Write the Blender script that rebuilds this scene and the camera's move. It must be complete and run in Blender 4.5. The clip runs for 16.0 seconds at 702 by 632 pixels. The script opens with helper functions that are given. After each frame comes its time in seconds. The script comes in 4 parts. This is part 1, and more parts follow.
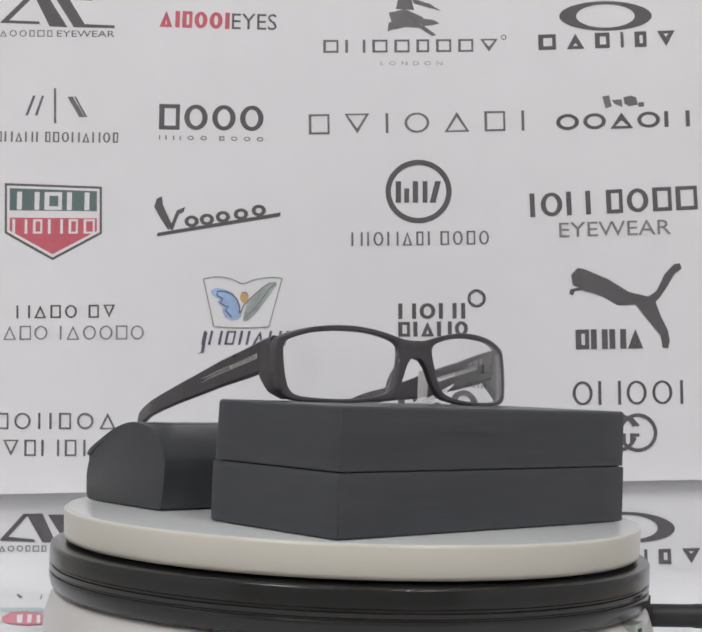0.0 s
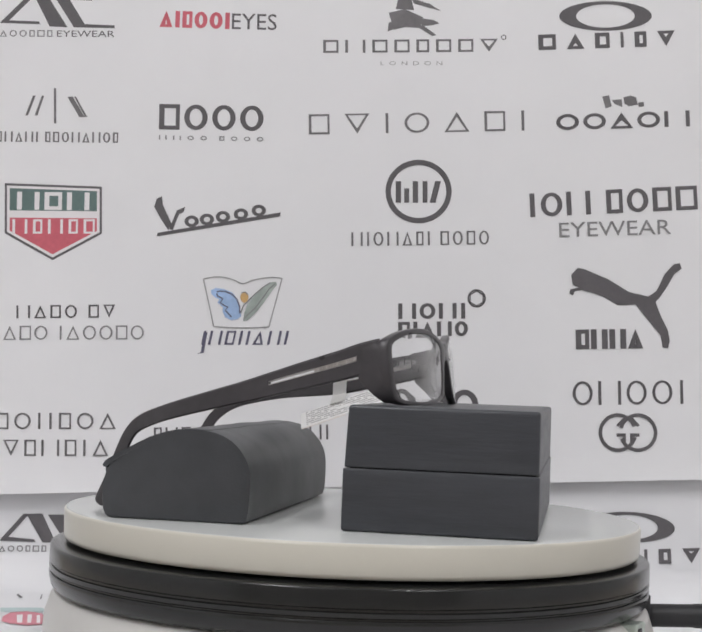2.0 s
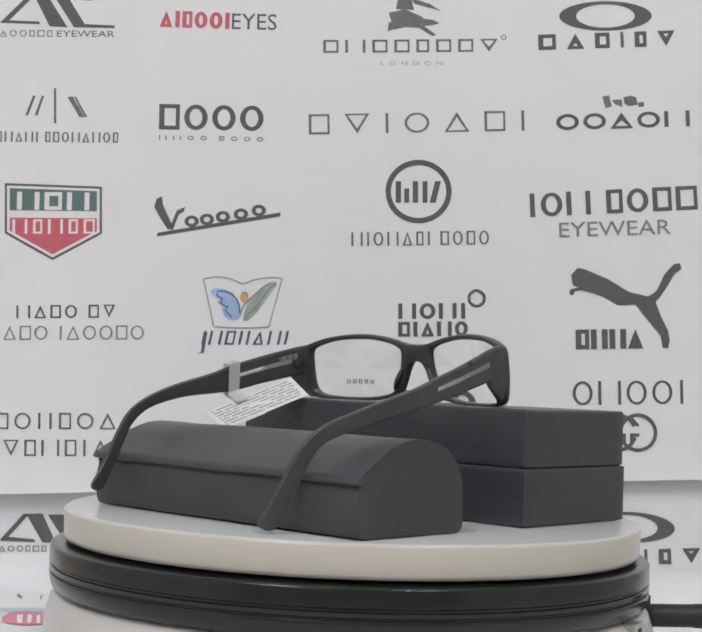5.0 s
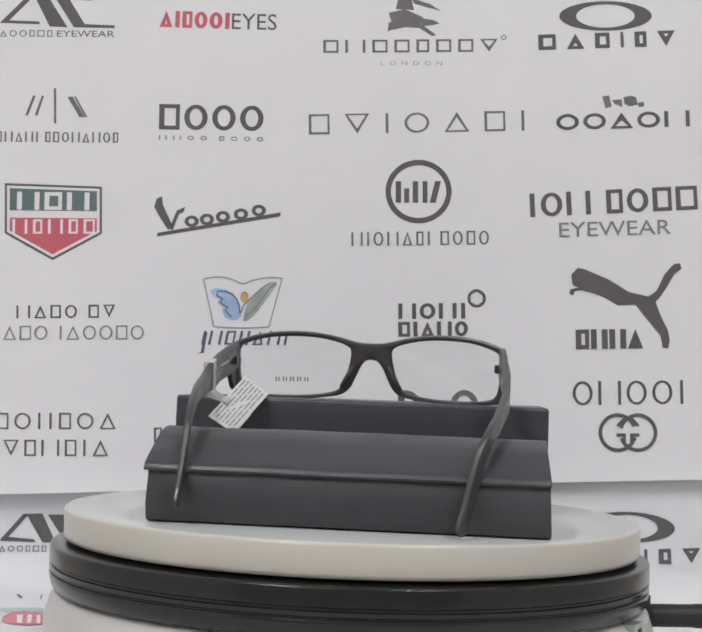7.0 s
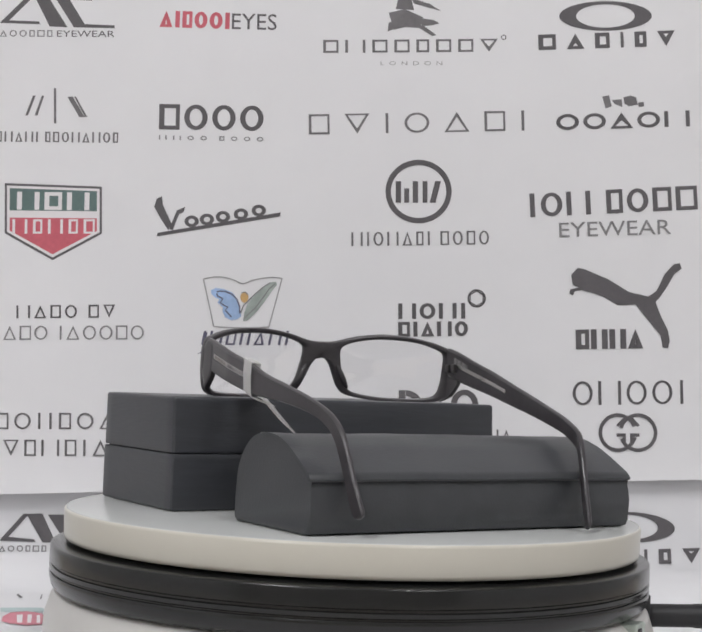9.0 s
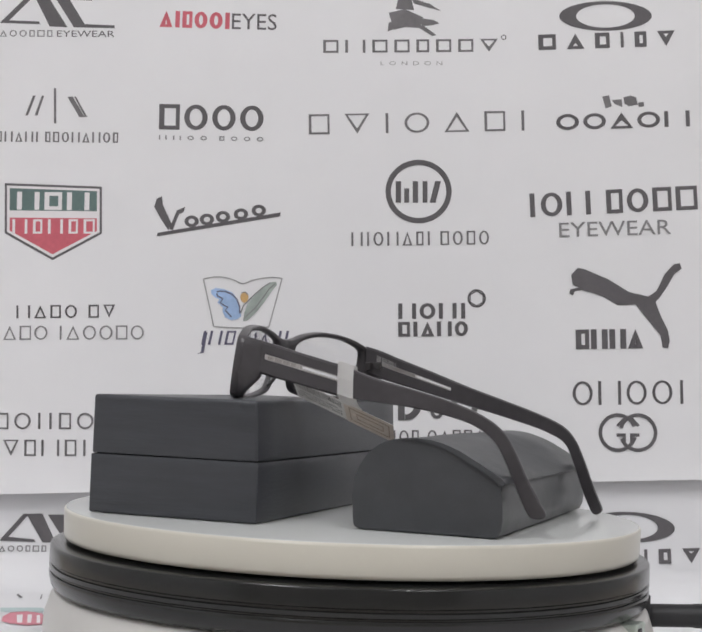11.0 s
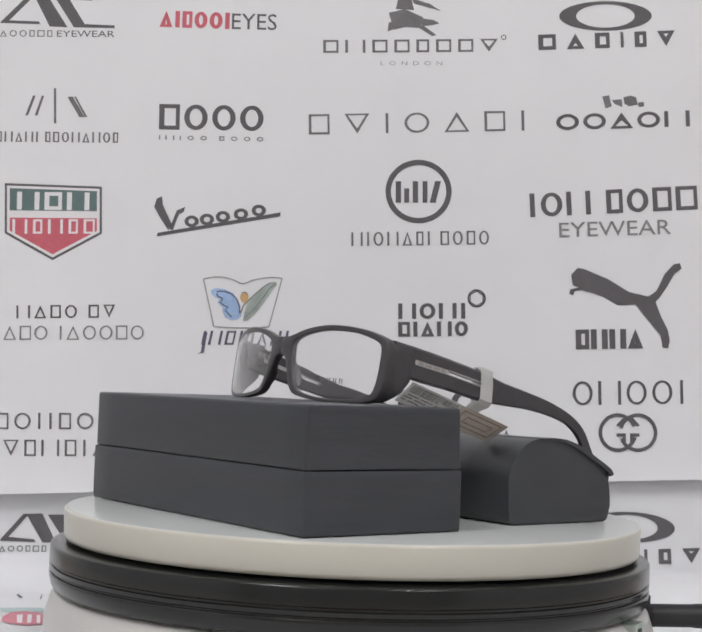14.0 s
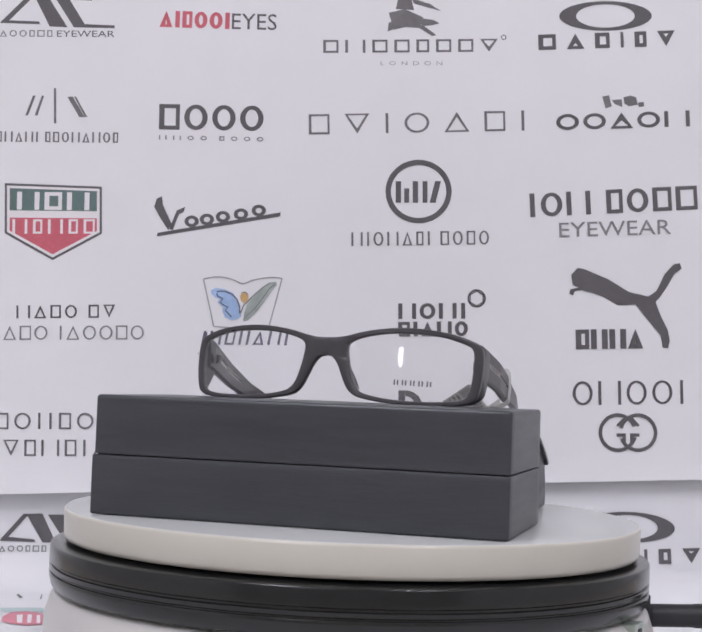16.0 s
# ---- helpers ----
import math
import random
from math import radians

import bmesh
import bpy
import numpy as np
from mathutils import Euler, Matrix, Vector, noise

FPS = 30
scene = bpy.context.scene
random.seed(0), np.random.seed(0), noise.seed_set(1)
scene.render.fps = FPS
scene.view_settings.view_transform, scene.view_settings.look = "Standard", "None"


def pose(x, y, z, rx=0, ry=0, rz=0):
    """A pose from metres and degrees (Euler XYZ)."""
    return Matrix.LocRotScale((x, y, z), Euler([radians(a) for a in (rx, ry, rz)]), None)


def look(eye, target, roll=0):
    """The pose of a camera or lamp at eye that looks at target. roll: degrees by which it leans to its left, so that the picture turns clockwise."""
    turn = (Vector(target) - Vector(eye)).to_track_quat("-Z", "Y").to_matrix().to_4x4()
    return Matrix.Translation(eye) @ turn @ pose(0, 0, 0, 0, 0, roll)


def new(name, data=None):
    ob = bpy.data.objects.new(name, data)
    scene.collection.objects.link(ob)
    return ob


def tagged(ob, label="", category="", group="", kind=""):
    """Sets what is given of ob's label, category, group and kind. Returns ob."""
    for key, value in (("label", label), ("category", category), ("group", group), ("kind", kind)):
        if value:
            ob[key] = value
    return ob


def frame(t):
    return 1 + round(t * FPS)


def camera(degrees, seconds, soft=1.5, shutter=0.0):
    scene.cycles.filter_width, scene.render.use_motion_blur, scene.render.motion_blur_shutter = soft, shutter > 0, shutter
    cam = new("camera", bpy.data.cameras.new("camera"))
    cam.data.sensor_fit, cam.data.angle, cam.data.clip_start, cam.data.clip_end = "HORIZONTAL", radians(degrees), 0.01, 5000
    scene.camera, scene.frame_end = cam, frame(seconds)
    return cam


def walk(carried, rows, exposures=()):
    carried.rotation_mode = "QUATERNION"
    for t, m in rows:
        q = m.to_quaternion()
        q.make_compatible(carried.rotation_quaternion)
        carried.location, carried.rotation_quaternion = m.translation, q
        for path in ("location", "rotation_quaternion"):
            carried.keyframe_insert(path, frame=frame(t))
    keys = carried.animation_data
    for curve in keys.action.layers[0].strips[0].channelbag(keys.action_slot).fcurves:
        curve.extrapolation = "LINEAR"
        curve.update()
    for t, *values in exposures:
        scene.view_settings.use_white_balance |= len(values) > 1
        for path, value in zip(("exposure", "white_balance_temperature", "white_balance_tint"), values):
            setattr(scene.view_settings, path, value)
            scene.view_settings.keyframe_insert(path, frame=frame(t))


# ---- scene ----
# Camera: stands still before the turntable
EYE = Vector((0.0, -0.6263, 0.1296))
YAW, PITCH, ROLL = radians(-0.357), radians(2.670), 2.116
AIM = EYE + Vector((math.sin(YAW) * math.cos(PITCH), math.cos(YAW) * math.cos(PITCH), math.sin(PITCH)))
cam = camera(28.20, 16.0, soft=1.98)
walk(cam, [(0.0, look(EYE, AIM, ROLL)), (16.0, look(EYE, AIM, ROLL))],
     exposures=[(0.0, 0.01, 6500, 10), (11.3, 0.01, 6500, 10), (12.1, 0.0, 6500, 11.4), (12.45, -0.11, 6500, 12), (12.65, -0.11, 6500, 12), (13.0, -0.05, 6500, 10.5), (13.4, 0.01, 6500, 10), (15.5, 0.01, 6500, 10), (16.0, 0.06, 6220, 17)])

# ---- light: ceiling tubes in a closed white room ----
world = bpy.data.worlds.new("room_air")
scene.world = world
world.use_nodes = True
world.node_tree.nodes["Background"].inputs["Color"].default_value = (0.9, 0.93, 1.0, 1)
world.node_tree.nodes["Background"].inputs["Strength"].default_value = 0.05

CEILING_Z = 1.9
TUBES = ((-0.75, -1.18, 21.7), (0.75, -1.18, 16.8))
for tx, ty, power in TUBES:
    lamp = bpy.data.lights.new("tube_light", "AREA")
    lamp.shape, lamp.size, lamp.size_y = "RECTANGLE", 0.10, 1.20
    lamp.energy, lamp.color = power, (1.0, 1.0, 1.01)
    new("tube_light", lamp).matrix_world = pose(tx, ty, CEILING_Z - 0.075)

# ---- turntable motion ----
DISC_Z = 0.072
TURN_START, TURN_RATE = 43.14, 18.819


def turned(t):
    return pose(0, 0, DISC_Z, 0, 0, TURN_START + TURN_RATE * t)


# ---- materials ----
def worn_gloss(nt, b, add, rough):
    """Gloss that varies with the colour."""
    rr = nt.nodes.new("ShaderNodeMapRange")
    rr.inputs["From Min"].default_value, rr.inputs["From Max"].default_value = 0.6, 1.4
    rr.inputs["To Min"].default_value, rr.inputs["To Max"].default_value = max(0.02, rough * 0.85), min(1, rough * 1.15)
    nt.links.new(add.outputs[0], rr.inputs["Value"])
    nt.links.new(rr.outputs["Result"], b.inputs["Roughness"])


def material(name, color, rough=0.5, metal=0.0, vary=0.0, scale=200.0, bump=0.0, bump_scale=800.0, coat=0.0, stretch=(1, 1, 1), spec=0.5, worn=True):
    """A node material: colour varied at two scales, with fine relief."""
    m = bpy.data.materials.new(name)
    m.use_nodes = True
    nt = m.node_tree
    b = nt.nodes["Principled BSDF"]
    b.inputs["Base Color"].default_value = (*color, 1)
    b.inputs["Roughness"].default_value = rough
    b.inputs["Metallic"].default_value = metal
    b.inputs["Coat Weight"].default_value = coat
    b.inputs["Specular IOR Level"].default_value = spec
    co = nt.nodes.new("ShaderNodeTexCoord")
    mp = nt.nodes.new("ShaderNodeMapping")
    mp.inputs["Scale"].default_value = stretch
    nt.links.new(co.outputs["Object"], mp.inputs["Vector"])
    if vary:
        big, small = nt.nodes.new("ShaderNodeTexNoise"), nt.nodes.new("ShaderNodeTexNoise")
        big.inputs["Scale"].default_value, small.inputs["Scale"].default_value = scale * 0.12, scale
        small.inputs["Detail"].default_value = 5
        add = nt.nodes.new("ShaderNodeMath")
        add.operation = "ADD"
        ramp = nt.nodes.new("ShaderNodeMapRange")
        ramp.inputs["From Min"].default_value, ramp.inputs["From Max"].default_value = 0.6, 1.4
        ramp.inputs["To Min"].default_value, ramp.inputs["To Max"].default_value = 1 - vary, 1 + vary
        mul = nt.nodes.new("ShaderNodeVectorMath")
        mul.operation = "SCALE"
        mul.inputs[0].default_value = color
        for n in (big, small):
            nt.links.new(mp.outputs["Vector"], n.inputs["Vector"])
        nt.links.new(big.outputs["Fac"], add.inputs[0])
        nt.links.new(small.outputs["Fac"], add.inputs[1])
        nt.links.new(add.outputs[0], ramp.inputs["Value"])
        nt.links.new(ramp.outputs["Result"], mul.inputs["Scale"])
        nt.links.new(mul.outputs["Vector"], b.inputs["Base Color"])
        if worn:
            worn_gloss(nt, b, add, rough)
    if bump:
        grain = nt.nodes.new("ShaderNodeTexNoise")
        grain.inputs["Scale"].default_value, grain.inputs["Detail"].default_value = bump_scale, 4
        bp = nt.nodes.new("ShaderNodeBump")
        bp.inputs["Strength"].default_value, bp.inputs["Distance"].default_value = bump, 0.0004
        nt.links.new(mp.outputs["Vector"], grain.inputs["Vector"])
        nt.links.new(grain.outputs["Fac"], bp.inputs["Height"])
        nt.links.new(bp.outputs["Normal"], b.inputs["Normal"])
    return m


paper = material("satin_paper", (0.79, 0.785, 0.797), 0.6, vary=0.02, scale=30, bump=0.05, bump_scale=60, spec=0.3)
# The same paper greyed: the lower sheet's shade is put into its colour.
shaded_paper = material("satin_paper_shaded", (0.735, 0.733, 0.748), 0.6, vary=0.02, scale=30, bump=0.05, bump_scale=60, spec=0.3)
faint_ink = material("faint_grey_print", (0.38, 0.37, 0.37), 0.5, vary=0.12, scale=400)
fan_ink = material("soft_grey_print", (0.34, 0.335, 0.335), 0.5, vary=0.3, scale=150)
rose_ink = material("rose_print", (0.62, 0.22, 0.27), 0.5, vary=0.2, scale=200)
mid_ink = material("mid_grey_print", (0.165, 0.158, 0.163), 0.5, vary=0.2, scale=300)
ink = material("grey_print", (0.112, 0.105, 0.111), 0.5, vary=0.12, scale=400)
pale_ink = material("pale_grey_print", (0.24, 0.235, 0.24), 0.5, vary=0.12, scale=400)
red_ink = material("red_print", (0.58, 0.125, 0.16), 0.5, vary=0.12, scale=400)
green_ink = material("green_print", (0.115, 0.175, 0.165), 0.5, vary=0.12, scale=400)
teal_ink = material("teal_print", (0.46, 0.57, 0.57), 0.5, vary=0.08, scale=400)
white_ink = material("white_print", (0.78, 0.75, 0.76), 0.45, vary=0.03, scale=200)
blue_ink = material("blue_print", (0.36, 0.50, 0.74), 0.5, vary=0.3, scale=160)
leaf_ink = material("leaf_print", (0.36, 0.41, 0.38), 0.5, vary=0.3, scale=160)
amber_ink = material("amber_print", (0.60, 0.38, 0.16), 0.5, vary=0.1, scale=300)
navy_ink = material("navy_print", (0.11, 0.105, 0.16), 0.5, vary=0.12, scale=400)
box_black = material("black_leatherette_board", (0.0445, 0.0470, 0.0540), 0.37, vary=0.2, scale=160, bump=0.3, bump_scale=500, stretch=(0.25, 0.25, 2.0), spec=0.5)
case_black = material("black_case_leatherette", (0.0475, 0.0497, 0.0545), 0.38, vary=0.18, scale=90, bump=0.22, bump_scale=900)
seam_black = material("dark_seam", (0.008, 0.008, 0.009), 0.7, vary=0.2)
frame_plastic = material("dark_grey_acetate", (0.055, 0.0505, 0.0545), 0.31, vary=0.18, scale=260, bump=0.05, bump_scale=300)
steel = material("brushed_steel", (0.55, 0.53, 0.52), 0.32, metal=1.0, vary=0.1, scale=600)
hinge_metal = material("dark_hinge_metal", (0.10, 0.095, 0.095), 0.35, metal=0.8, vary=0.1, scale=600)
gold_print = material("pale_metal_print", (0.30, 0.27, 0.25), 0.5, vary=0.1)
pad_plastic = material("smoky_nose_pad", (0.05, 0.047, 0.05), 0.35, vary=0.1)
# One plastic: warmer side and cooler, lighter top paint how the light falls.
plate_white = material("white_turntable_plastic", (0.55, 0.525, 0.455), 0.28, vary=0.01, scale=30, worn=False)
plate_top_lit = material("white_turntable_plastic_lit", (0.60, 0.612, 0.60), 0.2, vary=0.02, scale=40, worn=False)
ring_black = material("glossy_black_plastic", (0.013, 0.0135, 0.013), 0.19, vary=0.10, scale=60, bump=0.03, bump_scale=220, stretch=(1, 1, 4), spec=0.5, worn=False)
base_white = material("ivory_plastic", (0.56, 0.545, 0.52), 0.35, vary=0.04, scale=60)
rubber = material("black_rubber", (0.018, 0.018, 0.020), 0.5, vary=0.2, scale=200)
jack_metal = material("green_tinted_metal", (0.50, 0.56, 0.50), 0.3, metal=0.7, vary=0.2, scale=300)
tag_white = material("white_tag_film", (0.92, 0.915, 0.91), 0.35, vary=0.04, scale=200)
tag_film = material("cloudy_tag_film", (0.80, 0.70, 0.62), 0.25, vary=0.32, scale=260, stretch=(0.4, 0.4, 1.6))
for film_mat, share in ((tag_white, 0.28), (tag_film, 0.45)):
    nt = film_mat.node_tree
    b = nt.nodes["Principled BSDF"]
    thin, mix = nt.nodes.new("ShaderNodeBsdfTranslucent"), nt.nodes.new("ShaderNodeMixShader")
    thin.inputs["Color"].default_value = (0.95, 0.93, 0.91, 1)
    mix.inputs["Fac"].default_value = share
    nt.links.new(b.outputs["BSDF"], mix.inputs[1])
    nt.links.new(thin.outputs["BSDF"], mix.inputs[2])
    nt.links.new(mix.outputs["Shader"], nt.nodes["Material Output"].inputs["Surface"])
worn_print = material("worn_pale_print", (0.34, 0.33, 0.33), 0.5, vary=0.3, scale=500)
film_ink = material("brown_film_print", (0.50, 0.39, 0.31), 0.4, vary=0.3, scale=300)
tag_ink = material("tag_print", (0.09, 0.085, 0.085), 0.5, vary=0.1)
south_paint = material("taupe_wall_paint", (0.43, 0.41, 0.40), 0.8, vary=0.05, scale=8, bump=0.1, bump_scale=60)
wall_paint = material("white_wall_paint", (0.78, 0.78, 0.79), 0.8, vary=0.03, scale=8, bump=0.1, bump_scale=60)
floor_tile = material("grey_floor", (0.33, 0.32, 0.31), 0.5, vary=0.12, scale=12)
desk_wood = material("pale_desk_laminate", (0.55, 0.48, 0.40), 0.4, vary=0.12, scale=20, stretch=(0.2, 3, 1))

lens_glass = bpy.data.materials.new("clear_lens")
lens_glass.use_nodes = True
g = lens_glass.node_tree.nodes["Principled BSDF"]
g.inputs["Base Color"].default_value = (0.985, 0.985, 0.99, 1)
g.inputs["Transmission Weight"].default_value, g.inputs["Roughness"].default_value, g.inputs["IOR"].default_value = 1.0, 0.0, 1.50

tube_glow = bpy.data.materials.new("tube_glow")
tube_glow.use_nodes = True
tube_glow.node_tree.nodes["Principled BSDF"].inputs["Emission Color"].default_value = (1, 0.985, 0.97, 1)
tube_glow.node_tree.nodes["Principled BSDF"].inputs["Emission Strength"].default_value = 6.0


day_glow = bpy.data.materials.new("overcast_daylight")
day_glow.use_nodes = True
day_glow.node_tree.nodes["Principled BSDF"].inputs["Emission Color"].default_value = (0.93, 0.96, 1.0, 1)
day_glow.node_tree.nodes["Principled BSDF"].inputs["Emission Strength"].default_value = 9.0


# ---- mesh helpers ----
def part(name, bm, mat, parent=None, label="", smooth=False, m=None):
    """Links a bmesh as one mesh object, under a thing or a part."""
    bmesh.ops.recalc_face_normals(bm, faces=bm.faces)
    me = bpy.data.meshes.new(name)
    bm.to_mesh(me)
    bm.free()
    me.materials.append(mat)
    if smooth:
        for f in me.polygons:
            f.use_smooth = True
        me.set_sharp_from_angle(angle=radians(38))
    ob = new(name, me)
    if parent:
        ob.parent = parent
    if m is not None:
        ob.matrix_basis = m
    return tagged(ob, label)


def thing(name, label, category, m=None, group="", kind=""):
    ob = new(name)
    ob.empty_display_size = 0.01
    if m is not None:
        ob.matrix_basis = m
    return tagged(ob, label, category, group, kind)


def block(x0, x1, y0, y1, z0, z1, bevel=0.0, segments=2):
    bm = bmesh.new()
    bmesh.ops.create_cube(bm, size=1.0)
    for v in bm.verts:
        v.co = ((x0 + x1) / 2 + v.co.x * (x1 - x0), (y0 + y1) / 2 + v.co.y * (y1 - y0), (z0 + z1) / 2 + v.co.z * (z1 - z0))
    if bevel:
        bmesh.ops.bevel(bm, geom=bm.edges[:], offset=bevel, segments=segments, profile=0.5, affect="EDGES")
    return bm


def lathe(profile, n=128):
    """Turns (radius, z) points round the z axis into a closed skin."""
    bm = bmesh.new()
    rings = []
    for r, z in profile:
        rings.append([bm.verts.new((r * math.cos(2 * math.pi * i / n), r * math.sin(2 * math.pi * i / n), z)) for i in range(n)] if r > 1e-6 else [bm.verts.new((0, 0, z))])
    for a, b in zip(rings, rings[1:]):
        for i in range(n):
            j = (i + 1) % n
            quad = [a[i % len(a)], a[j % len(a)], b[j % len(b)], b[i % len(b)]]
            quad = list(dict.fromkeys(quad))
            if len(quad) > 2:
                bm.faces.new(quad)
    return bm


def tube(points, radius, n=12):
    """A round rod along points, capped; radius may be one per point."""
    bm = bmesh.new()
    pts = [Vector(q) for q in points]
    rad = radius if isinstance(radius, (list, tuple)) else [radius] * len(pts)
    rings = []
    for i, q in enumerate(pts):
        d = (pts[min(i + 1, len(pts) - 1)] - pts[max(i - 1, 0)]).normalized()
        side = d.cross(Vector((0, 0, 1)))
        side = side.normalized() if side.length > 1e-4 else Vector((1, 0, 0))
        up = side.cross(d)
        rings.append([bm.verts.new(q + rad[i] * (math.cos(a) * side + math.sin(a) * up)) for a in (2 * math.pi * k / n for k in range(n))])
    for a, b in zip(rings, rings[1:]):
        for i in range(n):
            bm.faces.new((a[i], a[(i + 1) % n], b[(i + 1) % n], b[i]))
    bm.faces.new(rings[0])
    bm.faces.new(rings[-1][::-1])
    return bm


def spline(points, steps=6, closed=False):
    """Catmull-Rom through 2D or 3D points."""
    pts = [Vector(q) for q in points]
    n = len(pts)
    out = []
    for i in range(n if closed else n - 1):
        a, b, c, d = ((pts[(i + k) % n] for k in (-1, 0, 1, 2)) if closed else (pts[min(max(i + k, 0), n - 1)] for k in (-1, 0, 1, 2)))
        for s in range(steps):
            u = s / steps
            out.append(0.5 * (2 * b + (c - a) * u + (2 * a - 5 * b + 4 * c - d) * u * u + (3 * b - a - 3 * c + d) * u ** 3))
    if not closed:
        out.append(pts[-1])
    return out


# ---- room ----
def wall(name, x0, x1, y0, y1, z0, z1, mat, label):
    return tagged(part(name, block(x0, x1, y0, y1, z0, z1), mat, None, label), category=name.split("_")[0], kind="structure")


wall("floor", -1.8, 1.8, -2.2, 0.6, -0.85, -0.75, floor_tile, "plain grey floor of the small room")
wall("ceiling", -1.8, 1.8, -2.2, 0.6, CEILING_Z, CEILING_Z + 0.1, wall_paint, "plain white ceiling of the small room")
wall("wall_north", -1.8, 1.8, 0.6, 0.7, -0.75, CEILING_Z, wall_paint, "plain white wall behind the printed sheets")
WIN_X0, WIN_X1, WIN_Z0, WIN_Z1 = -0.77, -0.65, 0.75, 1.37
wall("wall_south", -1.8, WIN_X0, -2.3, -2.2, -0.75, CEILING_Z, south_paint, "plain taupe wall facing the table")
wall("wall_south_b", WIN_X1, 1.8, -2.3, -2.2, -0.75, CEILING_Z, south_paint, "plain taupe wall facing the table")
wall("wall_south_c", WIN_X0, WIN_X1, -2.3, -2.2, -0.75, WIN_Z0, south_paint, "plain taupe wall below the narrow window")
wall("wall_south_d", WIN_X0, WIN_X1, -2.3, -2.2, WIN_Z1, CEILING_Z, south_paint, "plain taupe wall above the narrow window")
window = tagged(thing("window_1", "narrow upright window with a white frame", "window", pose((WIN_X0 + WIN_X1) / 2, -2.25, WIN_Z0)), kind="structure")
for x0, x1, z0, z1 in ((-0.06, -0.045, 0, 0.62), (0.045, 0.06, 0, 0.62), (-0.045, 0.045, 0, 0.015), (-0.045, 0.045, 0.605, 0.62)):
    part("window_frame", block(x0, x1, -0.02, 0.02, z0, z1, 0.002), wall_paint, window)
day = tagged(part("backdrop_outside", block(-1.4, -0.1, -2.72, -2.70, 0.0, 1.7), day_glow, None, "bright overcast daylight beyond the window"), category="backdrop", kind="structure")
wall("wall_west", -1.9, -1.8, -2.2, 0.6, -0.75, CEILING_Z, wall_paint, "plain white side wall")
wall("wall_east", 1.8, 1.9, -2.2, 0.6, -0.75, CEILING_Z, wall_paint, "plain white side wall")

for tx, ty, _ in TUBES:
    fixture = thing("ceiling_light", "white ceiling fixture with a glowing tube", "lamp", pose(tx, ty, CEILING_Z), group="ceiling tubes")
    part("housing", block(-0.06, 0.06, -0.62, 0.62, -0.035, 0.0, 0.006), wall_paint, fixture)
    part("tube", tube([(0, -0.59, -0.055), (0, 0.59, -0.055)], 0.014, 16), tube_glow, fixture, "glowing white tube", True)

table = thing("table", "pale laminate table under the printed sheet", "table", pose(0, 0, -0.75))
part("tabletop", block(-0.7, 0.7, -0.5, 0.55, 0.72, 0.749, 0.003), desk_wood, table)
for lx in (-0.65, 0.65):
    for ly in (-0.45, 0.5):
        part("leg", block(lx - 0.025, lx + 0.025, ly - 0.025, ly + 0.025, 0.0, 0.72, 0.003), desk_wood, table)

# ---- printed sheets ----
SHEET_Y, SHEET_Z = 0.205, 0.13
LOW_Y, LOW_TOP, LOW_R = 0.2106, 0.10, 0.025


def upper_point(u, v, lift):
    """A place on the upper sheet: u to its right, v up, in metres, gently buckled."""
    y = 0.0011 * math.sin(u * 15.0 + 0.8) + 0.0007 * math.sin(v * 21.0 + u * 6.0)
    curl = max(0.0, (-0.045 - v) / 0.02)
    return Vector((u, y - 0.0015 * curl ** 2 - lift, v))


def lower_point(x, s, lift):
    """A place on the lower sheet: s down its length, over the bend and out on the table."""
    straight, bend = LOW_TOP - LOW_R, LOW_R * math.pi / 2
    if s < straight:
        return Vector((x, LOW_Y - lift, LOW_TOP - s))
    a = (s - straight) / LOW_R
    if a < math.pi / 2:
        return Vector((x, LOW_Y - LOW_R + (LOW_R - lift) * math.cos(a), LOW_R - (LOW_R - lift) * math.sin(a)))
    return Vector((x, LOW_Y - LOW_R - (s - straight - bend), lift))


def sheet_skin(place, us, vs, thick):
    bm = bmesh.new()
    layers = [[[bm.verts.new(place(u, v, k)) for v in vs] for u in us] for k in (0.0, -thick)]
    nu, nv = len(us), len(vs)
    for g in layers:
        for i in range(nu - 1):
            for j in range(nv - 1):
                bm.faces.new((g[i][j], g[i + 1][j], g[i + 1][j + 1], g[i][j + 1]))
    a, b = layers
    for i in range(nu - 1):
        for j in (0, nv - 1):
            bm.faces.new((a[i][j], a[i + 1][j], b[i + 1][j], b[i][j]))
    for j in range(nv - 1):
        for i in (0, nu - 1):
            bm.faces.new((a[i][j], a[i][j + 1], b[i][j + 1], b[i][j]))
    return bm


def steps(a, b, n):
    return [a + (b - a) * i / n for i in range(n + 1)]


def upper_edge(u, v, lift):
    """The upper sheet with its lower edge cut a little askew."""
    low = -0.0625 + 0.0205 * u
    return upper_point(u, low + (v - 0.0) * (0.36 - low) / 1.0, lift)


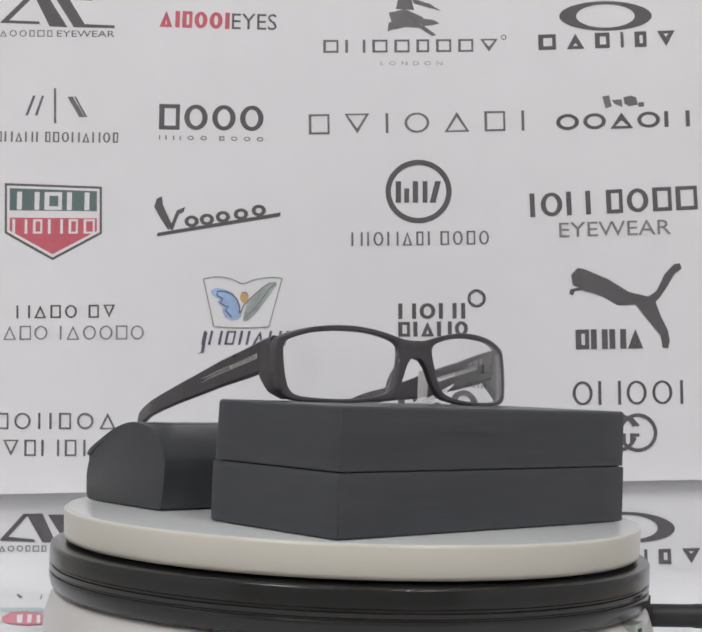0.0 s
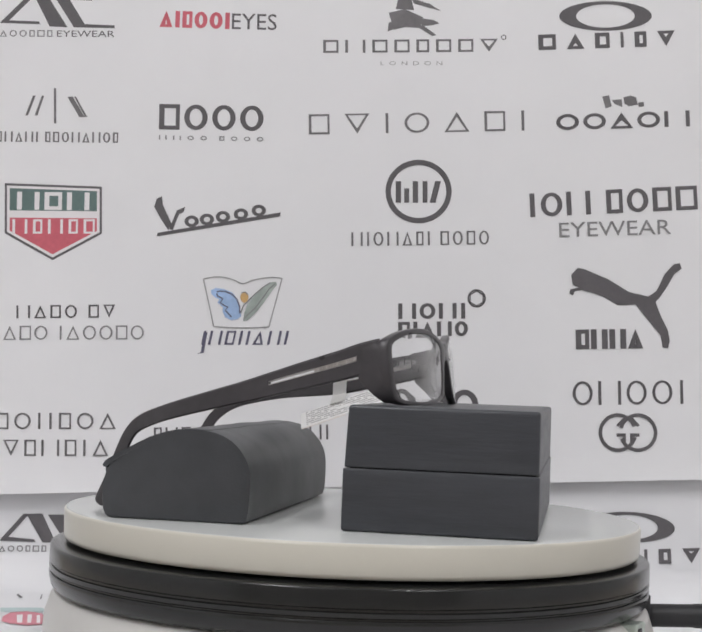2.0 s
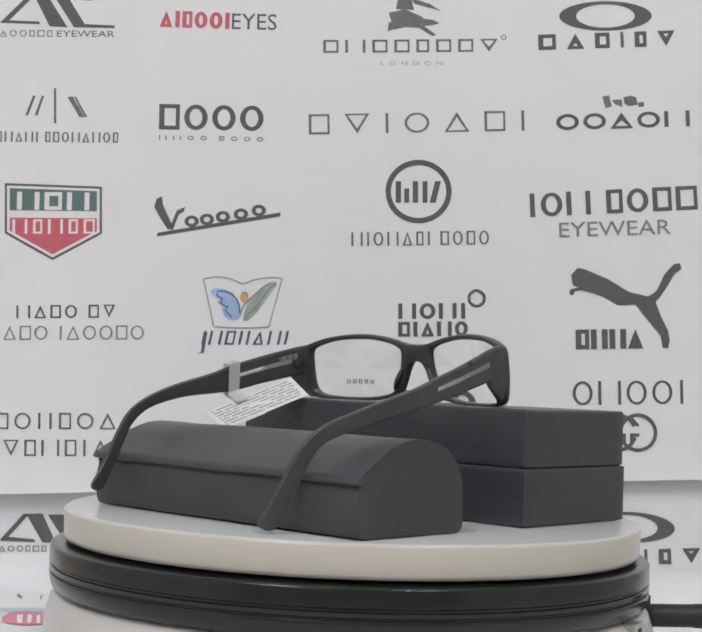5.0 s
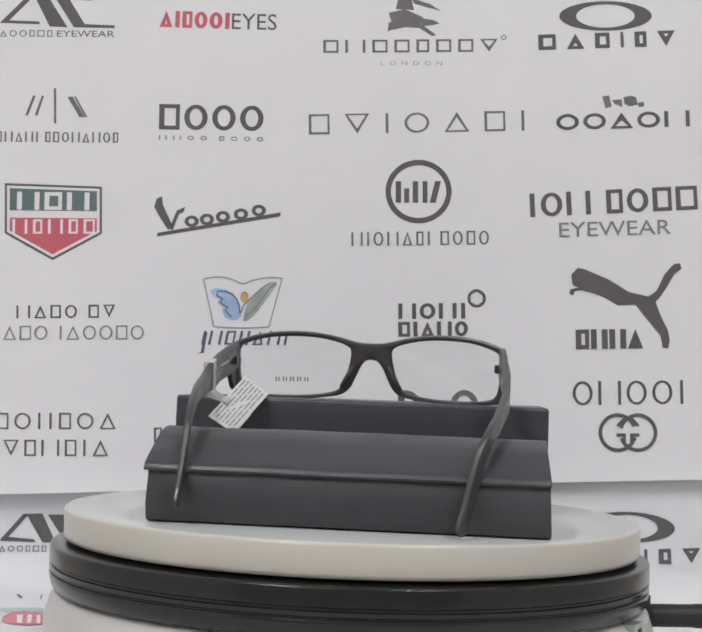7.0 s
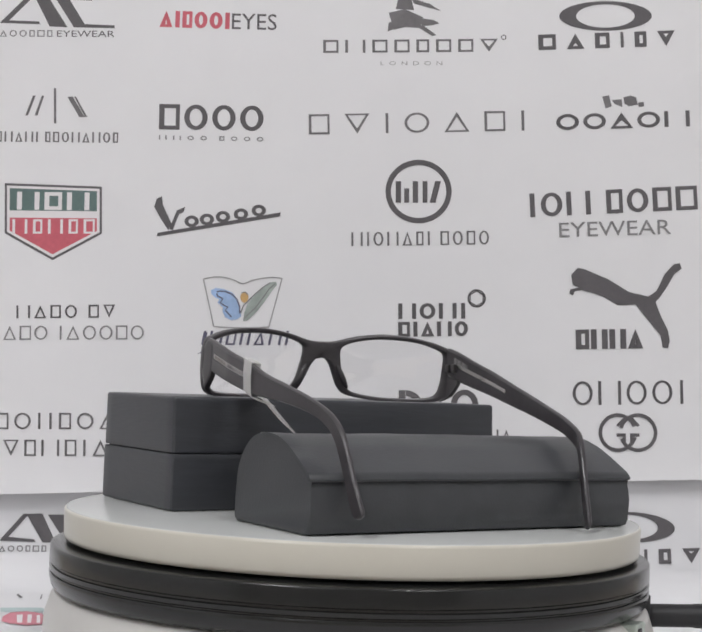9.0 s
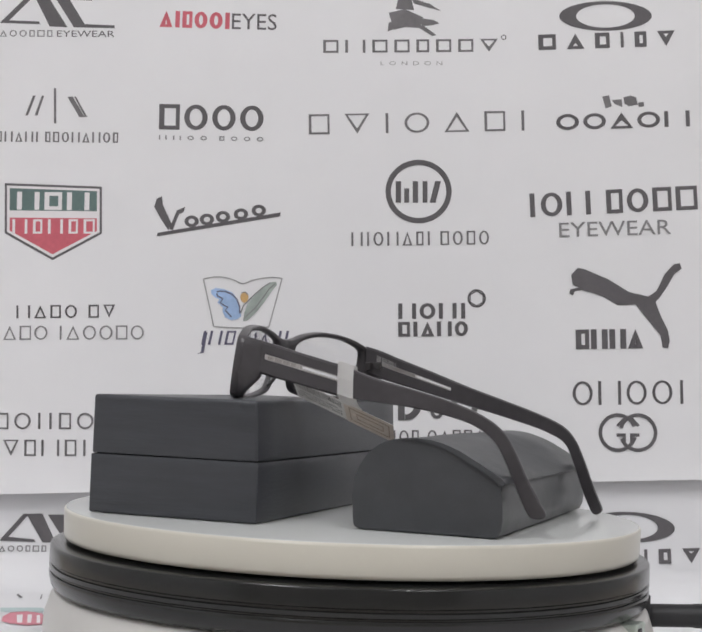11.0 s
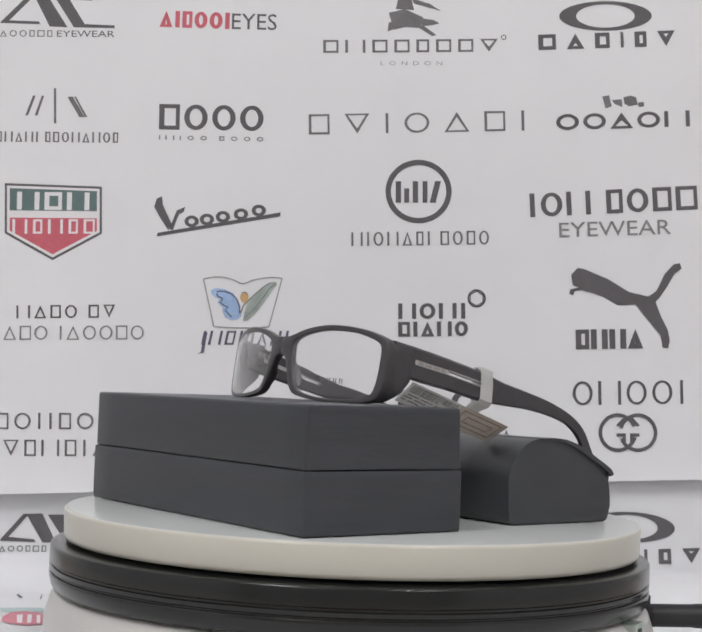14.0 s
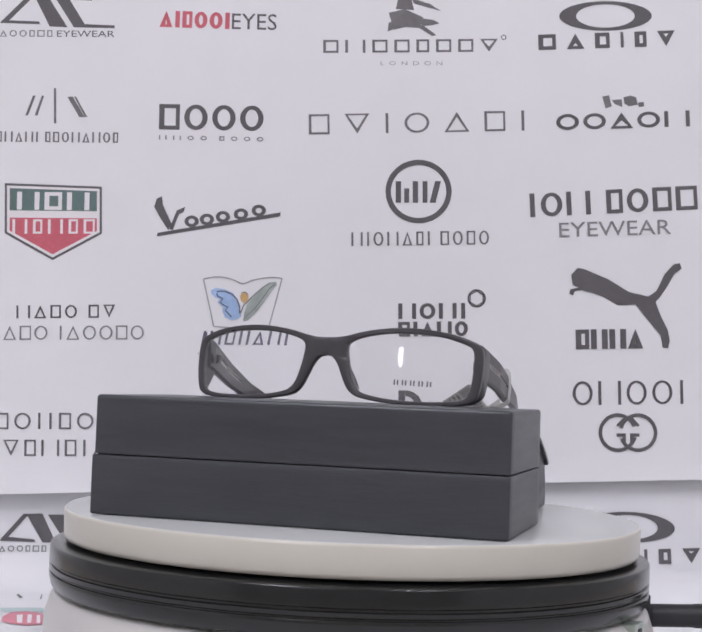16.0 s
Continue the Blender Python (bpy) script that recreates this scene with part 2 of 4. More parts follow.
upper = part("backdrop", sheet_skin(upper_edge, steps(-0.34, 0.34, 48), [k ** 1.6 for k in steps(0.0, 1.0, 40)], 0.0004), paper, None,
             "upright satin white paper sheet printed with rows of emblems", True, pose(0, SHEET_Y, SHEET_Z, 0, -2.116, 0))
tagged(upper, category="backdrop", kind="structure")
LOWER_S = steps(0.0, 0.075, 3) + steps(0.075, 0.1143, 14)[1:] + steps(0.1143, 0.60, 6)[1:]
lower = part("backdrop_lower", sheet_skin(lower_point, steps(-0.36, 0.36, 8), LOWER_S, 0.0004), shaded_paper, None,
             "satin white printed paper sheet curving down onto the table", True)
tagged(lower, category="backdrop", kind="structure")
lower.matrix_basis = pose(0, 0, 0.0006)

PRINTS = [0]


def lay(sheet, loops, mat, name, label=""):
    """Lays flat printed faces, given in millimetres, on a sheet."""
    PRINTS[0] += 1
    lift = 0.00009 + 0.000005 * PRINTS[0]
    place = upper_point if sheet == upper else lower_point
    bm = bmesh.new()
    for loop in loops:
        vs = [bm.verts.new((x, y, 0)) for x, y in loop]
        try:
            bm.faces.new(vs)
        except ValueError:
            pass
    bmesh.ops.triangulate(bm, faces=bm.faces[:])
    for _ in range(4):
        long_edges = [e for e in bm.edges if e.calc_length() > 8]
        if not long_edges:
            break
        bmesh.ops.subdivide_edges(bm, edges=long_edges, cuts=1, use_grid_fill=False)
        bmesh.ops.triangulate(bm, faces=bm.faces[:])
    for v in bm.verts:
        v.co = place(v.co.x / 1000, v.co.y / 1000, lift)
    return part(name, bm, mat, sheet, label)


def pen(points, width):
    """A drawn line: one quad for each stretch of a smooth path."""
    line = spline(points, 4)
    out = []
    for a, b in zip(line, line[1:]):
        d = (b - a).normalized() * width / 2
        out.append([(a.x - d.x * 0.3 - d.y, a.y - d.y * 0.3 + d.x), (b.x + d.x * 0.3 - d.y, b.y + d.y * 0.3 + d.x), (b.x + d.x * 0.3 + d.y, b.y + d.y * 0.3 - d.x), (a.x - d.x * 0.3 + d.y, a.y - d.y * 0.3 - d.x)])
    return out


def sense(sheet):
    return 1 if sheet == upper else -1


def mark(sheet, loops, mat, label=""):
    return lay(sheet, loops, mat, "printed_emblem", label)


def ring_loops(cx, cy, rx, ry, wx, wy, n=48, span=(0, 360)):
    out = []
    for i in range(n):
        a, b = (radians(span[0] + (span[1] - span[0]) * k / n) for k in (i, i + 1))
        out.append([(cx + rx * math.cos(a), cy + ry * math.sin(a)), (cx + rx * math.cos(b), cy + ry * math.sin(b)),
                    (cx + (rx - wx) * math.cos(b), cy + (ry - wy) * math.sin(b)), (cx + (rx - wx) * math.cos(a), cy + (ry - wy) * math.sin(a))])
    return out


def ring_mark(sheet, cx, cy, rx, ry, wx, wy, mat, n=48, span=(0, 360), label=""):
    return lay(sheet, ring_loops(cx, cy, rx, ry, wx, wy, n, span), mat, "printed_ring", label)


def bars(x, w, h, st, code):
    """One unreadable sign of a brand word, as plain strokes: a ring, a frame or bars."""
    def bar(x0, x1, y0, y1):
        return [(x0, y0), (x1, y0), (x1, y1), (x0, y1)]
    if code == "o":
        return ring_loops(x + w / 2, h / 2, w / 2, h / 2, st, st * 0.75, 28)
    if code == "i":
        return [bar(x + w / 2 - st / 2, x + w / 2 + st / 2, 0, h)]
    if code == "n":
        return [bar(x, x + st, 0, h), bar(x + w - st, x + w, 0, h)]
    if code in "av":
        foot, peak = (0, h) if code == "a" else (h, 0)
        inner, tip = foot + (peak - foot) * st * 0.6 / h, peak + (foot - peak) * st * 1.9 / h
        a, b, c = (x, foot), (x + w, foot), (x + w / 2, peak)
        p, q, r = (x + st * 1.25, inner), (x + w - st * 1.25, inner), (x + w / 2, tip)
        return [[a, b, q, p], [b, c, r, q], [c, a, p, r]]
    s = st * 0.75
    return [bar(x, x + st, 0, h), bar(x + w - s, x + w, 0, h), bar(x + st, x + w - s, 0, s), bar(x + st, x + w - s, h - s, h)]


def settle(sheet, loops, x, y, slope, lean=0.0):
    c, s, k = math.cos(radians(slope)), math.sin(radians(slope)), math.tan(radians(lean))
    return [[(x + c * (a + k * b) - s * b, y + sense(sheet) * (s * (a + k * b) + c * b)) for a, b in loop] for loop in loops]


def brand_word(sheet, pattern, x, y, width, height, stroke, slope, mat, fill=0.74, lean=0.0):
    """A brand's name, not lettered: one plain sign for each letter."""
    share = {"i": 0.5, "n": 1.1, " ": 0.45, "e": 0.8, "b": 0.9}
    room = [share.get(code, 1.0) for code in pattern]
    pitch = width / (sum(room) - (1 - fill))
    loops, x0 = [], 0.0
    for code, k in zip(pattern, room):
        w = pitch * (k - 1 + fill)
        if code != " ":
            loops += bars(x0, w, height, min(stroke, w * (0.9 if code == "i" else 0.42)), code)
        x0 += pitch * k
    return lay(sheet, settle(sheet, loops, x, y, slope, lean), mat, "printed_bars")


def text_loops(words, width, height, gap=0):
    """Flat faces of readable words in the built-in font, fitted to a width and height."""
    cu = bpy.data.curves.new("lettering", "FONT")
    cu.body, cu.resolution_u = words, 3
    cu.space_character = 1.0 + gap
    ob = new("lettering", cu)
    me = bpy.data.meshes.new_from_object(ob.evaluated_get(bpy.context.evaluated_depsgraph_get()))
    pts = [v.co.copy() for v in me.vertices]
    x0, x1 = min(q.x for q in pts), max(q.x for q in pts)
    y0, y1 = min(q.y for q in pts), max(q.y for q in pts)
    loops = [[((pts[i].x - x0) / (x1 - x0) * width, (pts[i].y - y0) / (y1 - y0) * height) for i in f.vertices] for f in me.polygons]
    bpy.data.objects.remove(ob)
    bpy.data.meshes.remove(me)
    return loops


def plain_word(sheet, words, x, y, width, height, slope, mat, gap=0):
    return lay(sheet, settle(sheet, text_loops(words, width, height, gap), x, y, slope), mat, "printed_word")


mark(upper, [[(-215.1, 215.0), (-198.5, 231.3), (-194.2, 231.3), (-209.2, 216.6), (-191.4, 215.8), (-190.3, 214.1)], [(-194.2, 231.3), (-186.1, 231.3), (-174.1, 212.2), (-184.9, 212.8)], [(-182.3, 231.3), (-174.2, 231.3), (-163.8, 214.1), (-145.8, 213.3), (-145.7, 211.6), (-170.3, 212.2)], [(-174.8, 231.3), (-159.9, 230.7), (-159.4, 228.3), (-173.1, 229.1)]], ink, "grey angular printed emblem")
brand_word(upper, "aooere", -215.0, 206.8, 31.8, 4.0, 0.81, -0.6, pale_ink)
plain_word(upper, "EYEWEAR", -180.5, 206.5, 34.8, 3.8, -0.5, ink)
brand_word(upper, "aieooi", -118.8, 212.4, 42.3, 10.0, 2.70, -1.9, red_ink, fill=0.86)
plain_word(upper, "EYES", -75.4, 211.0, 26.9, 9.7, -1.2, ink)
brand_word(upper, "bnbbebbv", -20.4, 196.8, 104.9, 7.8, 1.61, 0.4, mid_ink, fill=0.72)
plain_word(upper, "LONDON", 14.0, 189.4, 37.1, 2.4, -0.1, faint_ink, gap=1)
ring_mark(upper, 88.0, 206.2, 1.6, 1.6, 0.5, 0.5, ink, n=16)
mark(upper, [[(18.9, 221.2), (28.8, 223.4), (39.6, 218.5), (38.2, 211.9), (28.8, 212.5), (22.1, 210.9)], [(38.3, 217.9), (45.8, 216.8), (49.6, 214.7), (45.0, 213.6), (38.8, 213.0)], [(35.6, 213.0), (39.6, 213.6), (47.6, 207.6), (45.0, 207.0)], [(18.9, 215.2), (22.6, 216.3), (23.7, 212.0), (18.3, 209.8)], [(23.2, 223.4), (24.8, 230.5), (32.4, 231.0), (34.2, 222.8)], [(32.9, 229.9), (43.7, 226.6), (50.4, 222.3), (42.3, 224.5), (34.2, 226.7)]], mid_ink, "grey printed rider emblem, simplified")
ring_mark(upper, 149.1, 218.9, 27.7, 9.0, 10.2, 1.9, ink, label="thick grey oval ring")
brand_word(upper, "rabiev", 108.9, 198.3, 81.7, 9.4, 2.96, 1.6, ink, fill=0.62)
mark(upper, [[(-199.1, 159.0), (-194.7, 170.9), (-193.0, 170.9), (-197.5, 159.0)], [(-193.5, 159.0), (-189.3, 170.9), (-187.9, 170.9), (-191.8, 159.0)], [(-182.1, 175.5), (-180.7, 175.5), (-180.5, 154.1), (-181.8, 154.1)], [(-173.9, 170.3), (-170.7, 170.3), (-163.3, 157.9), (-166.6, 157.9)], [(-169.9, 170.3), (-168.8, 170.3), (-161.7, 157.9), (-163.1, 157.9)]], mid_ink)
brand_word(upper, "bnani ebonanoe", -216.9, 143.3, 73.6, 6.2, 1.07, -0.7, mid_ink)
brand_word(upper, "booo", -118.9, 150.5, 62.6, 15.3, 3.22, -1.0, ink, fill=0.84)
brand_word(upper, "nnoo booo", -118.9, 144.3, 62.6, 2.7, 0.81, -1.0, pale_ink, fill=0.5)
brand_word(upper, "bvioabi", -29.0, 147.5, 129.8, 12.1, 1.61, 1.0, mid_ink, fill=0.62)
brand_word(upper, "ooaon", 119.3, 149.8, 79.6, 9.6, 2.41, 1.5, ink, fill=0.84)
mark(upper, [[(146.8, 170.0), (150.8, 170.8), (152.4, 164.1), (148.6, 163.0)], [(152.4, 167.9), (158.3, 168.4), (158.8, 163.5), (154.0, 165.7)], [(159.4, 169.5), (163.7, 170.6), (166.9, 169.5), (167.9, 165.1), (162.6, 164.1), (159.9, 165.7)], [(168.0, 166.2), (171.4, 166.8), (171.7, 164.1), (168.5, 163.5)]], mid_ink, "small smudged printed carriage emblem")
mark(upper, [[(-211.0, 118.2), (-152.8, 116.0), (-152.5, 87.8), (-181.8, 71.9), (-210.7, 88.1)]], ink, "dark shield outline")
mark(upper, [[(-209.7, 116.8), (-154.1, 114.7), (-153.9, 88.6), (-181.8, 73.5), (-209.3, 88.9)]], white_ink)
mark(upper, [[(-208.0, 115.2), (-155.7, 113.3), (-155.6, 101.2), (-207.9, 101.8)]], green_ink)
mark(upper, [[(-207.8, 97.5), (-155.6, 96.9), (-155.5, 89.4), (-181.9, 75.4), (-207.7, 89.7)]], red_ink)
brand_word(upper, "nbn", -203.6, 102.3, 43.4, 10.7, 2.95, -0.7, white_ink, fill=0.8)
brand_word(upper, "neneb", -206.1, 87.8, 49.3, 8.6, 1.61, -0.0, white_ink, fill=0.7)
mark(upper, [[(-119.9, 86.1), (-119.3, 88.3), (-45.8, 100.6), (-46.3, 98.2)], [(-121.3, 103.9), (-120.0, 108.7), (-116.8, 110.3), (-116.2, 104.9), (-110.8, 93.6), (-112.9, 89.9), (-117.2, 96.3)], [(-112.4, 90.4), (-107.9, 101.7), (-102.8, 103.9), (-103.9, 100.6), (-106.5, 99.6), (-110.2, 89.9)]], ink, "grey slanted script underline")
ring_mark(upper, -99.0, 95.2, 4.3, 3.5, 2.4, 1.9, ink, n=24)
ring_mark(upper, -89.9, 96.3, 4.3, 3.5, 2.4, 1.9, ink, n=24)
ring_mark(upper, -80.3, 97.9, 4.3, 3.5, 2.4, 1.9, ink, n=24)
ring_mark(upper, -69.6, 99.5, 4.3, 3.5, 2.4, 1.9, ink, n=24)
ring_mark(upper, -58.9, 101.7, 4.3, 3.5, 2.4, 1.9, ink, n=24)
ring_mark(upper, 36.7, 113.2, 19.8, 19.1, 3.2, 3.2, ink, label="dark circle ring")
mark(upper, [[(23.0, 106.5), (23.0, 119.4), (26.2, 119.4), (26.2, 106.5)], [(28.1, 106.5), (28.1, 115.1), (31.1, 115.1), (31.0, 106.5)], [(33.2, 106.5), (33.2, 119.4), (36.4, 119.4), (36.4, 106.5)], [(39.1, 106.5), (39.1, 119.4), (42.0, 119.4), (42.0, 106.5)], [(43.3, 106.5), (46.6, 119.4), (50.1, 119.4), (46.8, 106.5)]], ink)
brand_word(upper, "nionaei bobo", -3.5, 80.4, 82.3, 8.3, 1.20, 0.7, mid_ink, fill=0.72)
brand_word(upper, "ion eobr", 102.4, 97.6, 100.8, 14.2, 2.94, 2.6, ink, fill=0.84)
plain_word(upper, "EYEWEAR", 120.7, 85.5, 66.5, 8.8, 1.6, pale_ink)
brand_word(upper, "nabo bv", -202.9, 37.1, 58.8, 7.7, 1.20, 0.5, ink)
brand_word(upper, "abo iaoobo", -210.7, 24.3, 83.8, 8.3, 1.07, 0.2, pale_ink, fill=0.8)
FAN = ([(-91.8, 60.4), (-88.9, 48.0), (-85.6, 32.6)], [(-85.4, 32.3), (-77.5, 31.7), (-69.3, 31.4), (-61.0, 31.5), (-52.7, 32.0)], [(-52.6, 32.3), (-48.4, 48.0), (-45.0, 60.6)],
       [(-91.6, 60.6), (-85.6, 61.8), (-79.6, 61.6), (-73.5, 60.0), (-68.4, 57.8), (-62.0, 60.0), (-55.6, 61.2), (-50.2, 61.6), (-44.9, 61.0)])
mark(upper, [quad for line in FAN for quad in pen(line, 0.72)], fan_ink, "thin grey fan-shaped outline")
mark(upper, [[(-87.1, 53.9), (-84.4, 55.3), (-79.0, 54.5), (-74.2, 52.3), (-71.3, 48.6), (-69.7, 42.7), (-69.1, 38.4), (-71.5, 36.6), (-75.2, 36.0), (-78.7, 37.9), (-80.3, 41.4), (-80.1, 43.8), (-83.3, 46.5), (-82.2, 48.6), (-84.9, 49.7), (-87.0, 51.8)]], blue_ink, "blue wing shape")
mark(upper, [[(-83.7, 52.5), (-81.7, 53.0), (-78.6, 52.7), (-75.0, 51.2), (-72.2, 48.4), (-70.6, 44.2), (-70.3, 40.0), (-69.5, 40.1), (-69.8, 44.4), (-71.4, 48.8), (-74.5, 51.9), (-78.4, 53.6), (-81.7, 53.8), (-83.9, 53.3)], [(-84.2, 51.9), (-83.6, 50.1), (-80.5, 48.7), (-82.1, 46.4), (-80.0, 44.8), (-77.5, 43.7), (-79.1, 41.9), (-77.2, 39.8), (-75.3, 37.6), (-74.7, 38.2), (-76.5, 40.3), (-78.3, 41.9), (-76.7, 43.9), (-79.6, 45.5), (-81.3, 46.5), (-79.7, 49.0), (-83.0, 50.8), (-83.4, 52.2)]], navy_ink, "dark wing outline")
mark(upper, [[(-68.0, 35.2), (-67.5, 40.0), (-65.7, 45.4), (-61.9, 50.2), (-56.1, 55.5), (-51.3, 58.8), (-48.3, 59.0), (-48.1, 56.9), (-51.3, 52.9), (-55.0, 47.5), (-60.3, 40.6), (-65.6, 35.8)]], leaf_ink, "grey-green leaf shape")
ring_mark(upper, -67.3, 49.7, 2.4, 3.2, 2.3, 3.1, amber_ink, n=16)
mark(upper, [[(-69.0, 40.4), (-67.5, 44.7), (-65.4, 46.7), (-61.7, 50.5), (-55.9, 55.5), (-51.6, 58.2), (-52.0, 58.8), (-56.3, 56.1), (-62.2, 51.0), (-65.9, 47.3), (-68.1, 45.0), (-69.7, 40.7)], [(-67.5, 36.1), (-65.4, 38.7), (-60.6, 43.0), (-55.8, 49.4), (-52.1, 54.8), (-48.9, 57.4), (-49.4, 58.0), (-52.6, 55.3), (-56.4, 49.9), (-61.1, 43.5), (-65.9, 39.2), (-68.1, 36.5)], [(-68.8, 52.0), (-66.9, 52.5), (-65.4, 51.0), (-64.9, 51.5), (-66.7, 53.2), (-69.0, 52.7)]], pale_ink, "grey pen outline")
brand_word(upper, "inbiiani", -93.3, 21.4, 51.2, 8.3, 1.47, -0.0, navy_ink, lean=12)
mark(upper, [[(-93.0, 17.1), (-90.7, 28.8), (-89.1, 28.8), (-91.4, 16.6), (-95.1, 16.0)]], navy_ink)
brand_word(upper, "noni", 24.5, 36.8, 40.5, 9.3, 2.40, 0.4, ink, fill=0.82)
brand_word(upper, "biano", 24.5, 26.2, 41.5, 8.8, 2.40, 0.7, ink, fill=0.82)
ring_mark(upper, 71.2, 49.1, 5.5, 5.5, 0.9, 0.9, ink, n=24)
ring_mark(upper, 71.2, 49.1, 4.9, 4.9, 0.8, 0.8, ink, n=6, span=(30, 390))
mark(upper, [[(126.4, 52.0), (126.9, 54.4), (131.7, 55.5), (128.5, 57.1), (127.5, 63.0), (131.3, 67.2), (135.0, 66.7), (138.7, 65.1), (149.9, 60.3), (161.8, 52.8), (173.2, 50.1), (178.1, 53.3), (183.0, 63.5), (188.6, 69.4), (192.1, 69.9), (193.1, 66.7), (188.8, 63.5), (184.5, 56.0), (180.1, 49.6), (177.5, 46.9), (180.6, 38.4), (184.7, 29.9), (185.7, 23.5), (184.6, 19.2), (181.4, 19.7), (180.4, 26.7), (171.0, 38.4), (165.7, 45.3), (155.1, 44.8), (147.1, 49.6), (141.8, 51.7), (133.8, 53.9), (129.6, 53.3), (128.5, 50.7)]], ink, "dark leaping silhouette, simplified")
brand_word(upper, "bnna", 130.1, 18.7, 39.9, 11.7, 3.46, 0.8, ink, fill=0.9)
brand_word(upper, "onooi", 128.0, -14.5, 66.6, 14.1, 1.73, 0.7, ink, fill=0.78)
ring_mark(upper, 154.4, -30.7, 11.4, 11.4, 2.1, 2.1, ink, span=(20, 345), label="linked dark ring")
ring_mark(upper, 166.3, -30.7, 11.4, 11.4, 2.1, 2.1, ink, span=(-160, 165), label="linked dark ring")
mark(upper, [[(153.6, -31.2), (159.2, -31.2), (159.1, -33.1), (153.6, -33.1)], [(157.3, -33.1), (159.1, -33.1), (159.1, -37.0), (157.3, -37.0)], [(161.6, -31.2), (167.1, -31.2), (167.1, -33.1), (161.5, -33.1)], [(161.5, -33.1), (163.4, -33.1), (163.4, -37.0), (161.5, -37.0)], [(153.4, -26.4), (158.2, -21.2), (159.5, -22.2), (155.0, -27.2)], [(167.4, -26.4), (162.7, -21.1), (161.4, -22.2), (165.8, -27.2)]], ink)
brand_word(upper, "boiieoa", -215.4, -28.6, 72.4, 9.6, 1.33, 0.0, mid_ink)
brand_word(upper, "veneia", -209.9, -44.5, 62.5, 9.6, 1.33, 0.0, mid_ink)
brand_word(upper, "enbobio abnani", -120.4, -36.5, 103.6, 8.8, 1.20, 1.0, ink)
mark(upper, [[(24.1, -23.5), (24.2, -5.5), (28.2, -5.5), (28.1, -23.5)]], ink)
ring_mark(upper, 28.3, -14.5, 9.8, 9.0, 4.3, 3.5, ink, span=(-90, 90))
ring_mark(upper, 47.3, -17.7, 4.0, 4.8, 1.9, 1.9, ink, n=32)
ring_mark(upper, 63.7, -14.3, 8.2, 9.0, 3.7, 3.2, ink, label="thick dark ring")
brand_word(upper, "roioe oabbana", 6.3, -37.6, 84.9, 8.0, 1.06, 0.5, ink)
mark(lower, [[(-209.0, 72.5), (-195.8, 57.0), (-192.6, 57.0), (-204.2, 71.0), (-188.7, 72.0), (-188.1, 73.5), (-208.9, 73.5)], [(-194.2, 57.0), (-184.6, 56.5), (-175.8, 73.5), (-183.8, 73.5)], [(-181.4, 57.0), (-169.7, 56.5), (-160.9, 72.5), (-170.2, 73.0)]], ink, "grey angular printed emblem")
brand_word(lower, "aooere", -209.5, 80.0, 28.2, 3.7, 0.80, 2.0, pale_ink)
plain_word(lower, "EYEWEAR", -178.7, 79.0, 34.1, 3.7, 1.7, ink)
ring_mark(lower, 164.5, 51.5, 27.3, 9.0, 10.1, 1.8, ink, label="thick grey oval ring")
brand_word(lower, "rabiev", 124.0, 76.5, 83.9, 8.8, 2.92, 3.8, ink, fill=0.62)
mark(lower, [[(-189.8, 124.0), (-189.4, 120.5), (-184.1, 132.0), (-185.1, 134.0)], [(-173.9, 134.5), (-176.7, 117.5), (-176.3, 117.0), (-172.8, 136.0)]], ink)
mark(lower, [[(-187.4, 168.5), (-166.3, 163.5), (-161.6, 171.5), (-160.7, 175.5), (-184.2, 181.0)]], teal_ink)
mark(lower, [[(-179.6, 195.0), (-178.6, 182.5), (-171.0, 176.5), (-162.2, 181.5), (-157.5, 193.0), (-154.0, 212.0), (-161.3, 217.5), (-171.1, 214.5), (-176.8, 208.0)]], rose_ink, "red printed shield corner")
mark(lower, [[(-173.8, 188.5), (-171.0, 187.0), (-165.6, 210.4), (-168.2, 211.0)], [(-168.6, 186.4), (-166.4, 186.0), (-161.2, 210.0), (-163.2, 210.2)], [(-163.6, 187.5), (-161.9, 187.0), (-156.9, 209.0), (-158.6, 209.5)]], white_ink)


